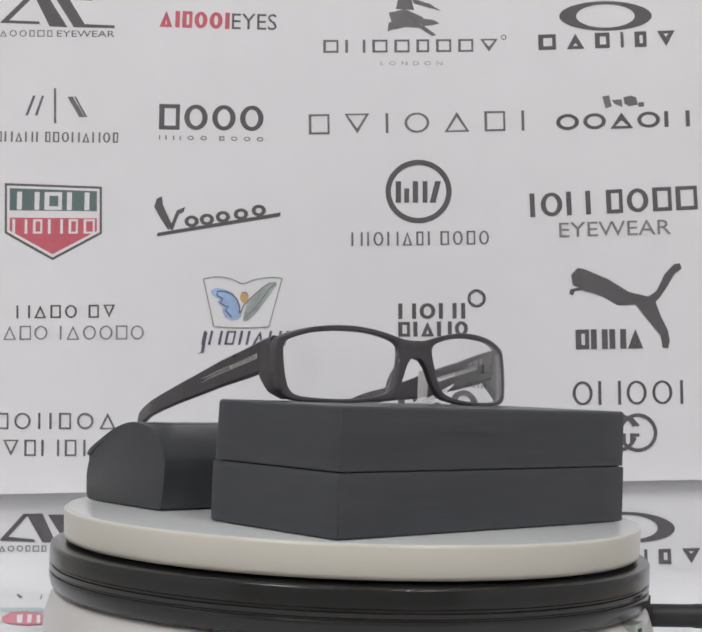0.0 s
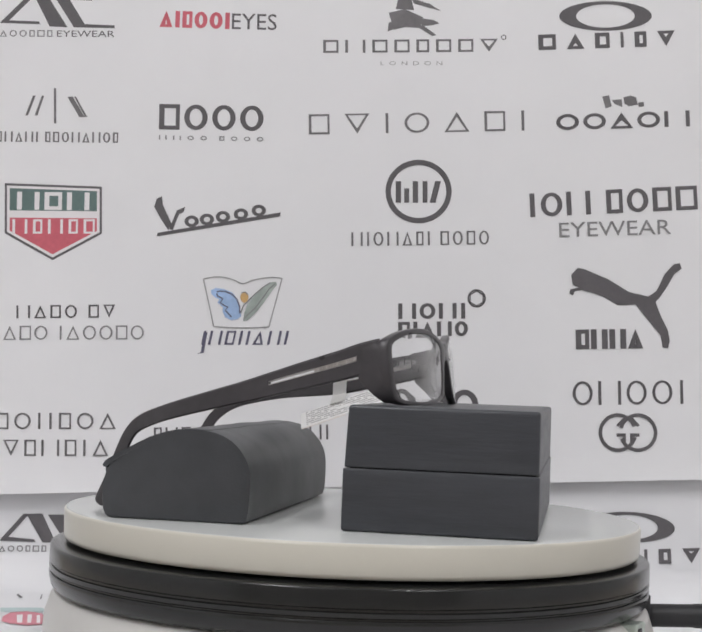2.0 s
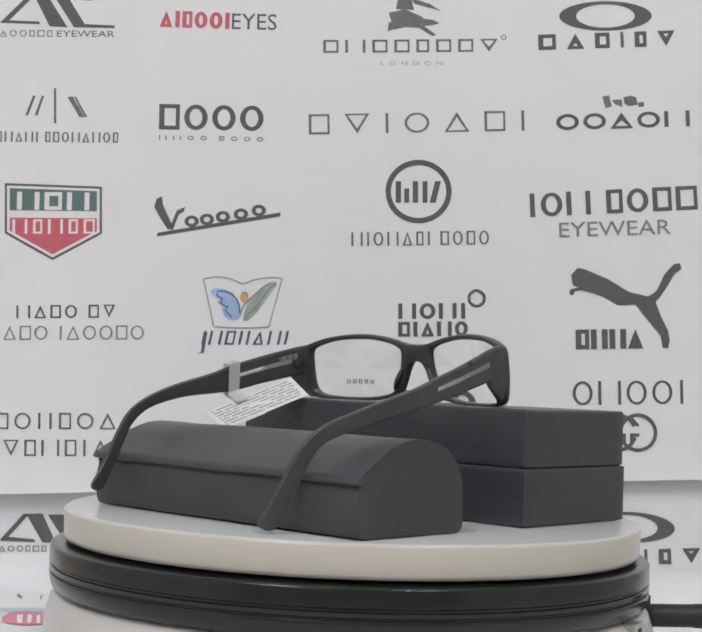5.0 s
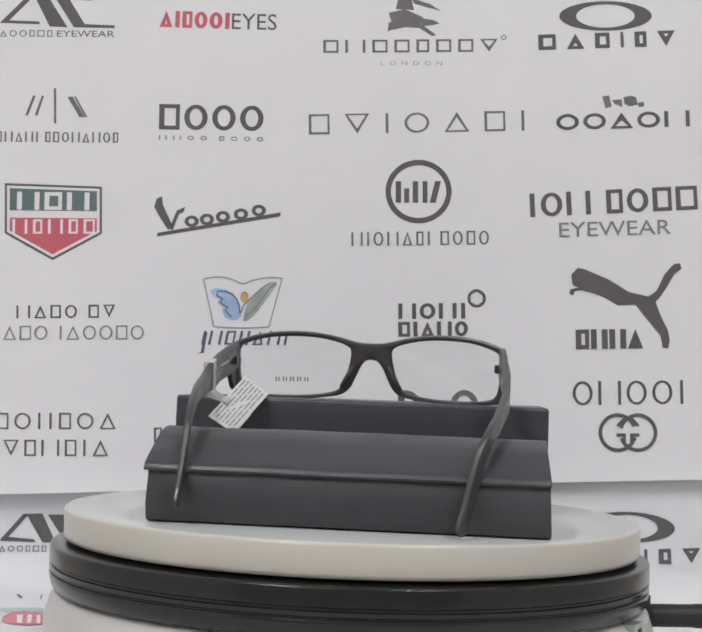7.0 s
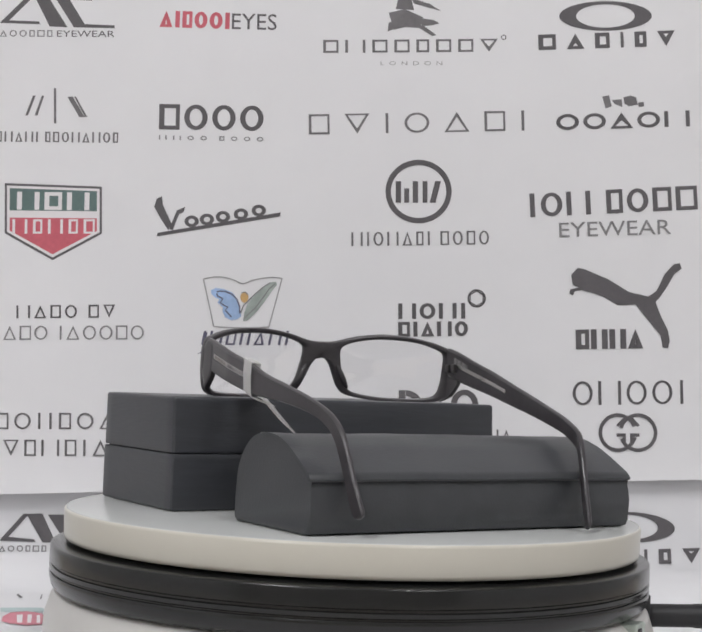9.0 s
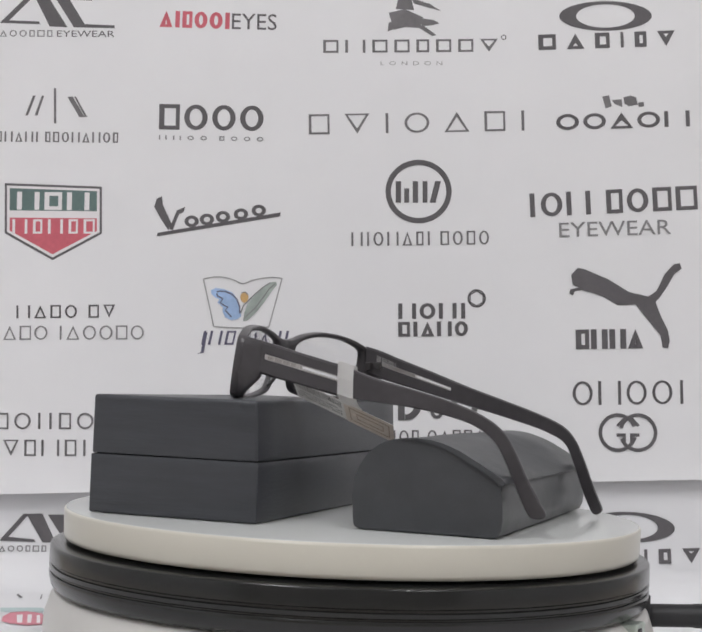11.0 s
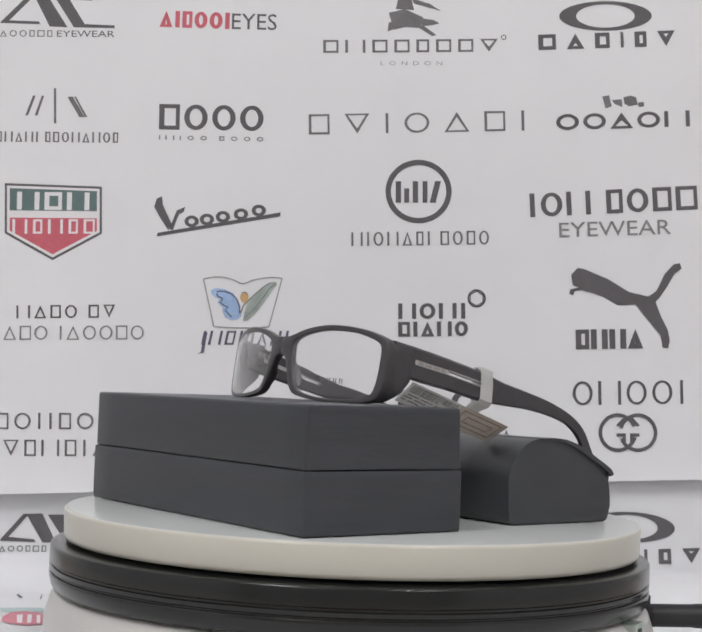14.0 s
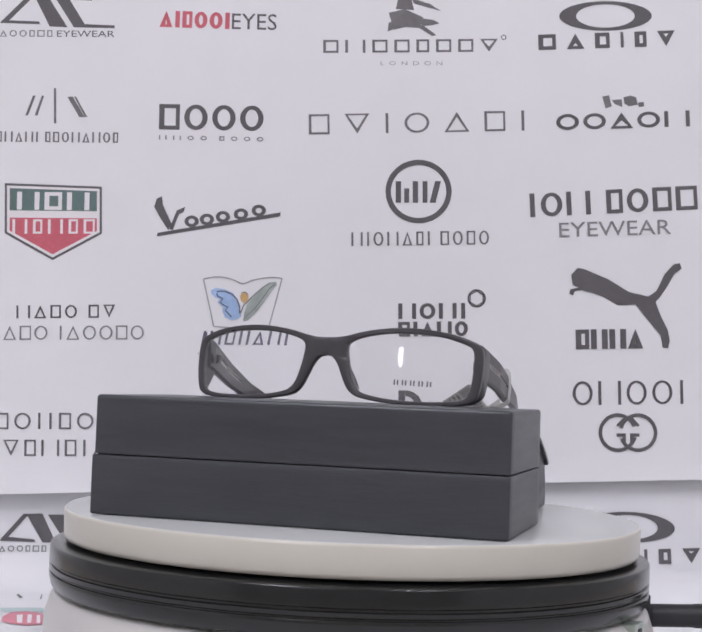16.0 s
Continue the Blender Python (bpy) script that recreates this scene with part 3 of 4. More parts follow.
# ---- turntable ----
turntable = thing("turntable", "display turntable with white plate and glossy black ring", "turntable", pose(0, 0, 0.0010))
TOP = DISC_Z - 0.0010
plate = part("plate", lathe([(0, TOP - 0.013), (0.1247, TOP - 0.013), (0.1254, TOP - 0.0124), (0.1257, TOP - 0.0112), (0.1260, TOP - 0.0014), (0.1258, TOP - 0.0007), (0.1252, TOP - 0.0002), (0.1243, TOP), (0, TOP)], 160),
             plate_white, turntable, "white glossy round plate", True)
plate.data.materials.append(plate_top_lit)
# Upward faces take the tone that stands for reflected light.
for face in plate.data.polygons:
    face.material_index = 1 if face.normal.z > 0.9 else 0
RING = [(0.118, -0.0143), (0.1272, -0.0146), (0.1309, -0.0151), (0.1314, -0.0153), (0.1317, -0.0156), (0.1318, -0.0161), (0.1319, -0.0222), (0.1315, -0.0226), (0.1309, -0.0228), (0.1309, -0.0236), (0.1316, -0.0238),
        (0.1319, -0.0241), (0.1318, -0.0256), (0.1314, -0.0259), (0.1310, -0.0261), (0.1310, -0.0266), (0.1317, -0.0268), (0.1319, -0.0272), (0.1317, -0.0290), (0.1309, -0.0322), (0.1294, -0.0338), (0.118, -0.0338)]
part("ring", lathe([(r - 0.0012, TOP + z) for r, z in RING], 160), ring_black, turntable, "glossy black ring with fine grooves", True, pose(-0.0006, 0, 0))
part("spindle", lathe([(0, 0.030), (0.117, 0.030), (0.117, TOP - 0.0132), (0, TOP - 0.0132)], 96), ring_black, turntable, "dark hub under the plate", True)
part("base", lathe([(0, 0.0), (0.130, 0.0), (0.1330, 0.002), (0.1338, 0.006), (0.1326, 0.026), (0.1300, 0.0340), (0.1265, 0.0366), (0, 0.0366)], 160), base_white, turntable, "ivory plastic base", True)
part("socket_frame", block(0.122, 0.1322, -0.008, 0.006, 0.0295, 0.0400, 0.001), rubber, turntable, "black socket frame")
jack = part("jack", block(-0.0062, 0.0048, -0.1336, -0.1240, 0.010, 0.0368, 0.0008), jack_metal, turntable, "pale metal power socket", False, pose(0, 0, 0, 0, 0, 61))
part("jack_slot", block(-0.0056, -0.0012, -0.1341, -0.1330, 0.010, 0.0350, 0.0003), rubber, jack, "dark slot in the socket")

cable = thing("power_plug", "black rubber power plug in the side of the turntable", "plug", pose(0.1323, -0.001, 0.0010))
part("plug", tube([(0.0001, 0, 0.0300), (0.001, 0, 0.0300), (0.002, 0, 0.0300), (0.020, 0, 0.0304), (0.021, 0, 0.0304), (0.046, 0, 0.0310), (0.049, 0, 0.0310)], [0.0046, 0.0050, 0.0051, 0.0051, 0.0054, 0.0052, 0.0030], 20), rubber, cable, "moulded plug", True)
part("cord", tube(spline([(0.048, 0, 0.0310), (0.075, 0.004, 0.028), (0.12, 0.015, 0.015), (0.16, 0.03, 0.0042), (0.24, 0.06, 0.003), (0.30, 0.09, 0.003)], 6), 0.0024, 10), rubber, cable, "thin black cord", True)


# ---- box ----
BOX_AT = Matrix.Translation((-0.0013, -0.0472, 0.0003))
box = thing("eyewear_box", "closed black leatherette box with a lift-off lid, on the white plate", "box")


def shell(x0, x1, y, z0, z1, bulge=0.0, soft=0.0011, rim=0.0004, lean=0.0):
    """One half of the box: softly rounded, faces slightly full and uneven, the rear leaning in by lean."""
    bm = block(x0, x1, -y / 2, y / 2, z0, z1)
    bmesh.ops.subdivide_edges(bm, edges=bm.edges[:], cuts=9, use_grid_fill=True)
    mid, x = (x0 + x1) / 2, x1 - x0
    for v in bm.verts:
        fx, fz = 1 - (2 * (v.co.x - mid) / x) ** 2, 1 - (2 * (v.co.z - z0) / (z1 - z0) - 1) ** 2
        rise, uneven = (v.co.z - z0) / (z1 - z0), 0.00012 * noise.noise(v.co * 45.0)
        if abs(abs(v.co.y) - y / 2) < 1e-6:
            v.co.y += math.copysign(bulge * fx * fz + uneven, v.co.y)
        fy = 1 - min(1.0, (2 * v.co.y / y) ** 2)
        if abs(v.co.z - z1) < 1e-6 and z0 > 0:
            v.co.z += bulge * 0.6 * fx * fy + uneven * 0.7
        if v.co.y > 0:
            v.co.y -= lean * rise
    hard = [e for e in bm.edges if len(e.link_faces) == 2 and e.calc_face_angle(0) > 1.0]
    tight = [e for e in hard if all(abs(v.co.z - (z0 if z0 > 0 else z1)) < 0.0004 for v in e.verts)]
    wide = [e for e in hard if e not in tight]
    bmesh.ops.bevel(bm, geom=wide, offset=soft, segments=3, profile=0.5, affect="EDGES")
    level = z0 if z0 > 0 else z1
    tight = [e for e in bm.edges if len(e.link_faces) == 2 and e.calc_face_angle(0) > 1.0 and all(abs(v.co.z - level) < 0.0004 for v in e.verts)]
    bmesh.ops.bevel(bm, geom=tight, offset=rim, segments=2, profile=0.5, affect="EDGES")
    return bm


part("base", shell(-0.0855, 0.0857, 0.0752, 0.0, 0.0239, 0.0003, 0.0010, 0.0005), box_black, box, "", True)
part("lid", shell(-0.0847, 0.0856, 0.0745, 0.0244, 0.0483, 0.0003, 0.0013, 0.0003, 0.0010), box_black, box, "", True)
part("seam", block(-0.0836, 0.0836, -0.0360, 0.0350, 0.022, 0.026), seam_black, box, "dark recessed seam")

# ---- case ----
CASE_AT = Matrix.Translation((-0.0053, 0.0561, 0.0003)) @ pose(0, 0, 0, 0, 0, -0.41)
case = thing("eyewear_case", "black soft leatherette spectacle case with a folded flap, closed", "case")
HALF = 0.0787


def extrude_profile(points, x0, x1, bevel, foot, lean, rows=14):
    """A length of soft case wall: the profile drawn from end to end, a little uneven."""
    bm = bmesh.new()
    grid = []
    for k in range(rows + 1):
        u, x = k / rows, x0 + (x1 - x0) * k / rows
        ring = []
        for y, z in points:
            push = 0.00045 * noise.noise((x * 38.0, y * 45.0, z * 45.0)) * min(1.0, z / 0.006)
            rise = (z - foot) / (0.0365 - foot)
            ring.append(bm.verts.new((x + (0.0018 * (1 - u) - lean * u) * rise, y + push * (1 if y > 0 else -1), z + push * min(1.0, z / 0.02))))
        grid.append(ring)
    n = len(points)
    for a, b in zip(grid, grid[1:]):
        for i in range(n):
            bm.faces.new((a[i], a[(i + 1) % n], b[(i + 1) % n], b[i]))
    ends = [bm.faces.new(grid[0][::-1]), bm.faces.new(grid[-1])]
    if bevel:
        rim = list({e for f in ends for e in f.edges})
        bmesh.ops.bevel(bm, geom=rim, offset=bevel, segments=3, profile=0.5, affect="EDGES")
    return bm


BACK = [(-0.0280, 0.0006), (-0.0290, 0.004), (-0.0294, 0.012), (-0.0288, 0.0205), (-0.0262, 0.0262), (-0.0222, 0.0308), (-0.0168, 0.0342), (-0.0105, 0.0358), (-0.0045, 0.0360)]
FLAP = [(-0.0045, 0.0360), (0.0030, 0.0347), (0.0105, 0.0318), (0.0180, 0.0279), (0.0246, 0.0242), (0.0299, 0.0210)]
back_line, flap_line = [tuple(q) for q in spline(BACK, 3)], [tuple(q) for q in spline(FLAP, 3)]
front_line = [(0.0292, 0.0195), (0.0299, 0.0176), (0.0305, 0.0150), (0.0309, 0.011), (0.0310, 0.007), (0.0304, 0.003), (0.0292, 0.0007), (0.0274, 0.0)]
part("body", extrude_profile(back_line + flap_line[1:] + front_line + [(-0.0265, 0.0)], -HALF, HALF, 0.0010, 0.002, 0.0015), case_black, case, "", True)
outer = [(y + 0.0006 * i / 18, z + 0.0002 + 0.0014 * min(1.0, i / 8)) for i, (y, z) in enumerate([back_line[-4], *flap_line])]
tip = [(0.0313, 0.0214), (0.0316, 0.0206), (0.0311, 0.0199), (0.0292, 0.0197)]
inner = [(y, z - 0.0004) for y, z in reversed([back_line[-4], *flap_line[:-1]])]
part("flap", extrude_profile(outer + tip + inner, -HALF + 0.0004, HALF + 0.0010, 0.0004, 0.0205, 0.0014), case_black, case, "folded flap with a raised edge", True)

# ---- eyeglasses ----
GLASSES_AT = pose(-0.0033, -0.0412, 0.0483, 0, 0, -4.0)
glasses = thing("eyeglasses", "dark grey plastic eyeglasses with wide temples, resting on the box", "eyeglasses")
TILT = radians(-7.5)
OUTER = [(0, 27.8), (2.5, 27.8), (5, 27.95), (9.3, 28.8), (15, 30.4), (22, 31.8), (30, 32.8), (37, 33.0), (45, 32.6), (53.5, 31.4), (60.5, 29.3), (64.0, 27.2), (65.1, 22), (64.8, 12.8), (63, 5.2), (59, 2.5), (51, 1.4), (38.5, 0.9), (28, 1.1), (18.5, 2.2), (13.5, 3.5), (10.2, 6.4), (7.5, 11.7), (5.3, 16.5), (3.0, 19.4), (1.3, 20.1), (0, 20.2)]
OPENING = [(10.5, 25.6), (14, 27.5), (20.5, 29.2), (28, 30.3), (37, 30.6), (46, 30.2), (52, 29.2), (59.2, 26.9), (61.2, 24.6), (61.5, 20), (61.1, 12), (59.7, 6.4), (56, 3.9), (47, 2.7), (37, 2.4), (29, 2.7), (21.5, 3.7), (16, 5.4), (13, 9), (11.2, 14.6), (10, 20.2), (9.7, 23.5)]
CENTRE = Vector((36.0, 15.5))


def polar(points, angle):
    """Where a ray from the lens centre meets a closed outline."""
    d = Vector((math.cos(angle), math.sin(angle)))
    best = None
    for a, b in zip(points, points[1:] + points[:1]):
        a, b = a - CENTRE, b - CENTRE
        e = b - a
        den = d.x * e.y - d.y * e.x
        if abs(den) > 1e-9:
            s, k = (a.x * e.y - a.y * e.x) / den, (a.x * d.y - a.y * d.x) / den
            if s > 0 and -1e-6 <= k <= 1 + 1e-6 and (best is None or s > best):
                best = s
    return CENTRE + d * best


def front_point(x, z, depth):
    """A place on the wrapped, tilted front, from millimetres."""
    y = 12.0 * (abs(x) / 64.5) ** 2.1 + depth
    c, s = math.cos(TILT), math.sin(TILT)
    return Vector((x, y * c - z * s, y * s + z * c)) / 1000


def front_frame():
    outer, hole = spline(OUTER, 5), spline(OPENING, 5, True)
    corners = [math.atan2(z - CENTRE.y, -CENTRE.x) % (2 * math.pi) for z in (27.8, 20.2)]
    angles = sorted([2 * math.pi * i / 150 for i in range(150)] + corners)
    n = len(angles)
    rim, lens = [polar(outer, a) for a in angles], [polar(hole, a) for a in angles]
    bm = bmesh.new()
    section = ((0.0, -0.7), (0.07, -1.6), (0.16, -1.9), (0.84, -1.9), (0.95, -1.5), (1.0, -0.5), (1.0, 1.6), (0.90, 2.3), (0.70, 2.6), (0.2, 2.4), (0.0, 1.6))
    for side in (1, -1):
        grid = []
        for o, q in zip(rim, lens):
            row = []
            mid = o.x < 0.35
            deep = 1.0 + 0.5 * max(0.0, (o.x - 50) / 15)
            lip = 0.66 - 0.2 * min(1.0, max(0.0, (o.x - 44) / 14))
            for f, d in section:
                w = q.lerp(o, f)
                if mid and f > 0.85:
                    flat = min(1.0, max(0.0, min(o.y - 20.2, 27.8 - o.y) / 1.8))
                    d = min(d, -0.5 - 1.4 * flat) if d < 0 else max(d, 1.6 + 1.0 * flat)
                row.append(bm.verts.new(front_point(side * max(0.0, w.x), w.y, d * (deep if d > 0 else lip))))
            grid.append(row)
        m = len(section)
        for i in range(n):
            a, b = grid[i], grid[(i + 1) % n]
            flat = rim[i].x < 0.35 and rim[(i + 1) % n].x < 0.35
            for k in range(m):
                if flat and k == 5:
                    continue
                bm.faces.new((a[k], a[(k + 1) % m], b[(k + 1) % m], b[k]))
    bmesh.ops.remove_doubles(bm, verts=bm.verts[:], dist=0.00012)
    return bm


part("front_frame", front_frame(), frame_plastic, glasses, "", True)


# the outer edge of the rim: height, distance from the middle
EDGE = [(2.5, 60.5), (5.2, 63.0), (12.8, 64.8), (22.0, 65.1), (27.2, 64.0), (28.0, 63.6)]


def step_line(ends, k):
    """Straight steps between the given pairs."""
    for (k0, v0), (k1, v1) in zip(ends, ends[1:]):
        if k <= k1:
            break
    return v0 + (v1 - v0) * (k - k0) / (k1 - k0)


def end_piece(side):
    """The deep corner that carries the hinge."""
    bm = bmesh.new()
    rear = [(2.6, 3.2), (6.0, 6.9), (11.2, 11.6), (15.0, 12.9), (24.0, 12.6), (26.9, 11.6)]
    levels = [2.6 + 24.3 * i / 16 for i in range(17)]
    sheets = []
    for outside in (True, False):
        grid = []
        for i, z in enumerate(levels):
            row = []
            for j in range(11):
                y = -0.2 + (step_line(rear, z) + 0.2) * j / 10
                x = min(64.95 - 0.03 * max(0.0, y - 6), step_line(EDGE, z) - 0.1 + 0.35 * max(0.0, y - 1.5))
                x -= (0.4 if i in (0, 16) else 0.0) + (0.3 if j == 10 else 0.0)
                if not outside:
                    x = min(62.4, x - 1.4)
                q = front_point(side * 64.5, z - 0.1 * max(0.0, y) * (z - 2.6) / 24.3, 0)
                row.append(bm.verts.new((side * x / 1000, q.y + y / 1000, q.z)))
            grid.append(row)
        for i in range(16):
            for j in range(10):
                bm.faces.new((grid[i][j], grid[i + 1][j], grid[i + 1][j + 1], grid[i][j + 1]))
        sheets.append(grid[0] + [r[-1] for r in grid[1:-1]] + grid[-1][::-1] + [r[0] for r in grid[-2:0:-1]])
    m = len(sheets[0])
    for i in range(m):
        k = (i + 1) % m
        bm.faces.new((sheets[0][i], sheets[0][k], sheets[1][k], sheets[1][i]))
    return bm


def lens(side):
    """A thin curved lens in the rim."""
    hole = spline(OPENING, 5, True)
    n = 80
    bm = bmesh.new()
    loops = [polar(hole, 2 * math.pi * i / n) for i in range(n)]
    layers = []
    for depth in (-0.9, 0.3):
        rings = [[bm.verts.new(front_point(side * w.x, w.y, depth - 1.3 * (1 - f * f))) for w in (CENTRE.lerp(q, f * 1.012) for q in loops)] for f in (0.2, 0.4, 0.6, 0.8, 1.0)]
        hub = bm.verts.new(front_point(side * CENTRE.x, CENTRE.y, depth - 1.3))
        for i in range(n):
            j = (i + 1) % n
            bm.faces.new((hub, rings[0][i], rings[0][j]))
            for a, b in zip(rings, rings[1:]):
                bm.faces.new((a[i], b[i], b[j], a[j]))
        layers.append(rings[-1])
    for i in range(n):
        j = (i + 1) % n
        bm.faces.new((layers[0][i], layers[1][i], layers[1][j], layers[0][j]))
    return bm


def pad(side):
    """Nose pad moulded on the inner rim."""
    path = [front_point(side * x, z, d) for x, z, d in ((8.2, 17.2, 2.0), (10.0, 13.6, 2.9), (12.2, 9.6, 3.1), (14.6, 6.6, 2.2))]
    return tube([tuple(q) for q in spline(path, 4)], [0.0006, 0.0009, 0.0011, 0.0013, 0.0014, 0.0015, 0.0015, 0.0015, 0.0014, 0.0012, 0.0010, 0.0008, 0.0006], 12)


# stations of each temple: top y, top z, bottom y, bottom z, in millimetres behind and above the front's foot
RIGHT = [(18.5, 26.2, 19.5, 12.6), (26.5, 24.4, 26, 10.9), (36, 22.1, 36, 8.7), (46.1, 19.5, 46.6, 6.5), (62.9, 15.2, 61.5, 3.1), (76, 10.9, 75, 1.4), (92.0, 6.9, 91, -0.2), (106.4, 2.9, 105.4, -2.9), (119.2, -2.2, 116.4, -6.4), (127.4, -8.1, 124.2, -12.1), (132.6, -16.0, 128.7, -19.7), (137.4, -25.5, 132.7, -28.7), (143.0, -35.2, 137.6, -38.7), (146.2, -39.4, 140.8, -41.8)]
LEFT = [(18.0, 26.8, 19.0, 13.2), (25.6, 24.7, 25, 11.4), (34, 21.5, 34, 8.9), (45.9, 17.3, 45, 6.1), (60, 12.3, 59, 2.4), (73, 7.7, 72, -1.0), (86.8, 3.4, 86, -4.3), (104.9, -2.4, 102, -8.5), (118.0, -7.6, 112.9, -12.1), (125.4, -14.0, 120.3, -16.5), (130.8, -23.7, 125.3, -25.9), (135.8, -34.6, 130.0, -36.9), (139.9, -42.5, 134.3, -45.1), (141.1, -45.4, 136.5, -47.8)]
BOW = {1: [(10, 62.0), (24, 62.9), (45, 63.7), (70, 61.8), (95, 59.0), (120, 54.6), (130, 53.2), (146, 52.0)], -1: [(10, 62.0), (26, 63.3), (50, 66.6), (75, 67.8), (105, 66.2), (120, 63.6), (130, 59.2), (146, 52.4)]}


def temple_x(side, y):
    """How far out the temple runs, y millimetres behind the front."""
    for (y0, x0), (y1, x1) in zip(BOW[side], BOW[side][1:]):
        if y <= y1:
            break
    return x0 + (x1 - x0) * (y - y0) / (y1 - y0)


def temple_rows(stations):
    tops = spline([q[:2] for q in stations], 6)
    bots = spline([q[2:] for q in stations], 6)
    return list(zip(tops, bots))


SLOT = (7, 25)
CUT = (0.36, 0.53)


def temple(side, stations):
    """A side arm with a long slit cut through its front part."""
    rows = temple_rows(stations)
    n = len(rows)
    fr = (0.0, 0.07, CUT[0], CUT[1], 0.93, 1.0)
    bm = bmesh.new()
    sheets = []
    for face in (1, -1):
        g = []
        for i, (a, b) in enumerate(rows):
            k = i / (n - 1)
            pinch, shave = {1: (0.36, 0.75), 2: (0.20, 0.34), 3: (0.09, 0.14), 4: (0.03, 0.04)}.get(n - i, (0.0, 0.0))
            half = 1.65 - 1.45 * max(0, k - 0.42) - shave
            g.append([])
            for f in fr:
                q = Vector(a).lerp(Vector(b), pinch + (1 - 2 * pinch) * f)
                h = half * (0.45 if f in (0.0, 1.0) else 1.0)
                g[-1].append(bm.verts.new((side * (temple_x(side, q.x) + face * h) / 1000, q.x / 1000, q.y / 1000)))
        sheets.append(g)

    def hole(i, j):
        return j == 2 and SLOT[0] <= i < SLOT[1]
    for g in sheets:
        for i in range(n - 1):
            for j in range(5):
                if not hole(i, j):
                    bm.faces.new((g[i][j], g[i + 1][j], g[i + 1][j + 1], g[i][j + 1]))
    a, b = sheets
    for i in range(n - 1):
        for j in (0, 5):
            bm.faces.new((a[i][j], a[i + 1][j], b[i + 1][j], b[i][j]))
        if hole(i, 2):
            for j in (2, 3):
                bm.faces.new((a[i][j], a[i + 1][j], b[i + 1][j], b[i][j]))
    for j in range(5):
        for i in (0, n - 1):
            bm.faces.new((a[i][j], a[i][j + 1], b[i][j + 1], b[i][j]))
    for i in SLOT:
        bm.faces.new((a[i][2], a[i][3], b[i][3], b[i][2]))
    return bm


def temple_strip(side, stations, i0, i1, f0, f1, out0, out1):
    """A thin strip that follows the temple, between two fractions of its height."""
    rows = temple_rows(stations)
    bm = bmesh.new()
    ring = []
    for i in range(i0, i1 + 1):
        a, b = rows[i]
        ring.append([bm.verts.new((side * (temple_x(side, q.x) + o) / 1000, q.x / 1000, q.y / 1000)) for q, o in
                     ((Vector(a).lerp(Vector(b), f), o) for f, o in ((f0, out0), (f1, out0), (f1, out1), (f0, out1)))])
    for p, q in zip(ring, ring[1:]):
        for j in range(4):
            bm.faces.new((p[j], p[(j + 1) % 4], q[(j + 1) % 4], q[j]))
    bm.faces.new(ring[0])
    bm.faces.new(ring[-1][::-1])
    return bm


def temple_bars(side, stations, i0, i1, f0, f1, out, thick):
    """Unreadable writing on a temple: a row of small bars."""
    rows = temple_rows(stations)
    bm = bmesh.new()
    total = (i1 - i0) * 3
    for j in range(total):
        if j % 7 == 5:
            continue
        corners = []
        for u in (j + 0.1, j + 0.72):
            w = i0 + u / 3
            i, k = int(w), w - int(w)
            a, b = Vector(rows[i][0]).lerp(rows[i + 1][0], k), Vector(rows[i][1]).lerp(rows[i + 1][1], k)
            for f in (f0, f1):
                q = a.lerp(b, f)
                corners.append((side * (temple_x(side, q.x) + out) / 1000, q.x / 1000, q.y / 1000))
        lo = [bm.verts.new(c) for c in corners]
        hi = [bm.verts.new((c[0] + side * thick / 1000, c[1], c[2])) for c in corners]
        for quad in ((0, 1, 3, 2),):
            bm.faces.new([lo[v] for v in quad])
            bm.faces.new([hi[v] for v in quad])
        for u, v in ((0, 1), (1, 3), (3, 2), (2, 0)):
            bm.faces.new((lo[u], lo[v], hi[v], hi[u]))
    return bm


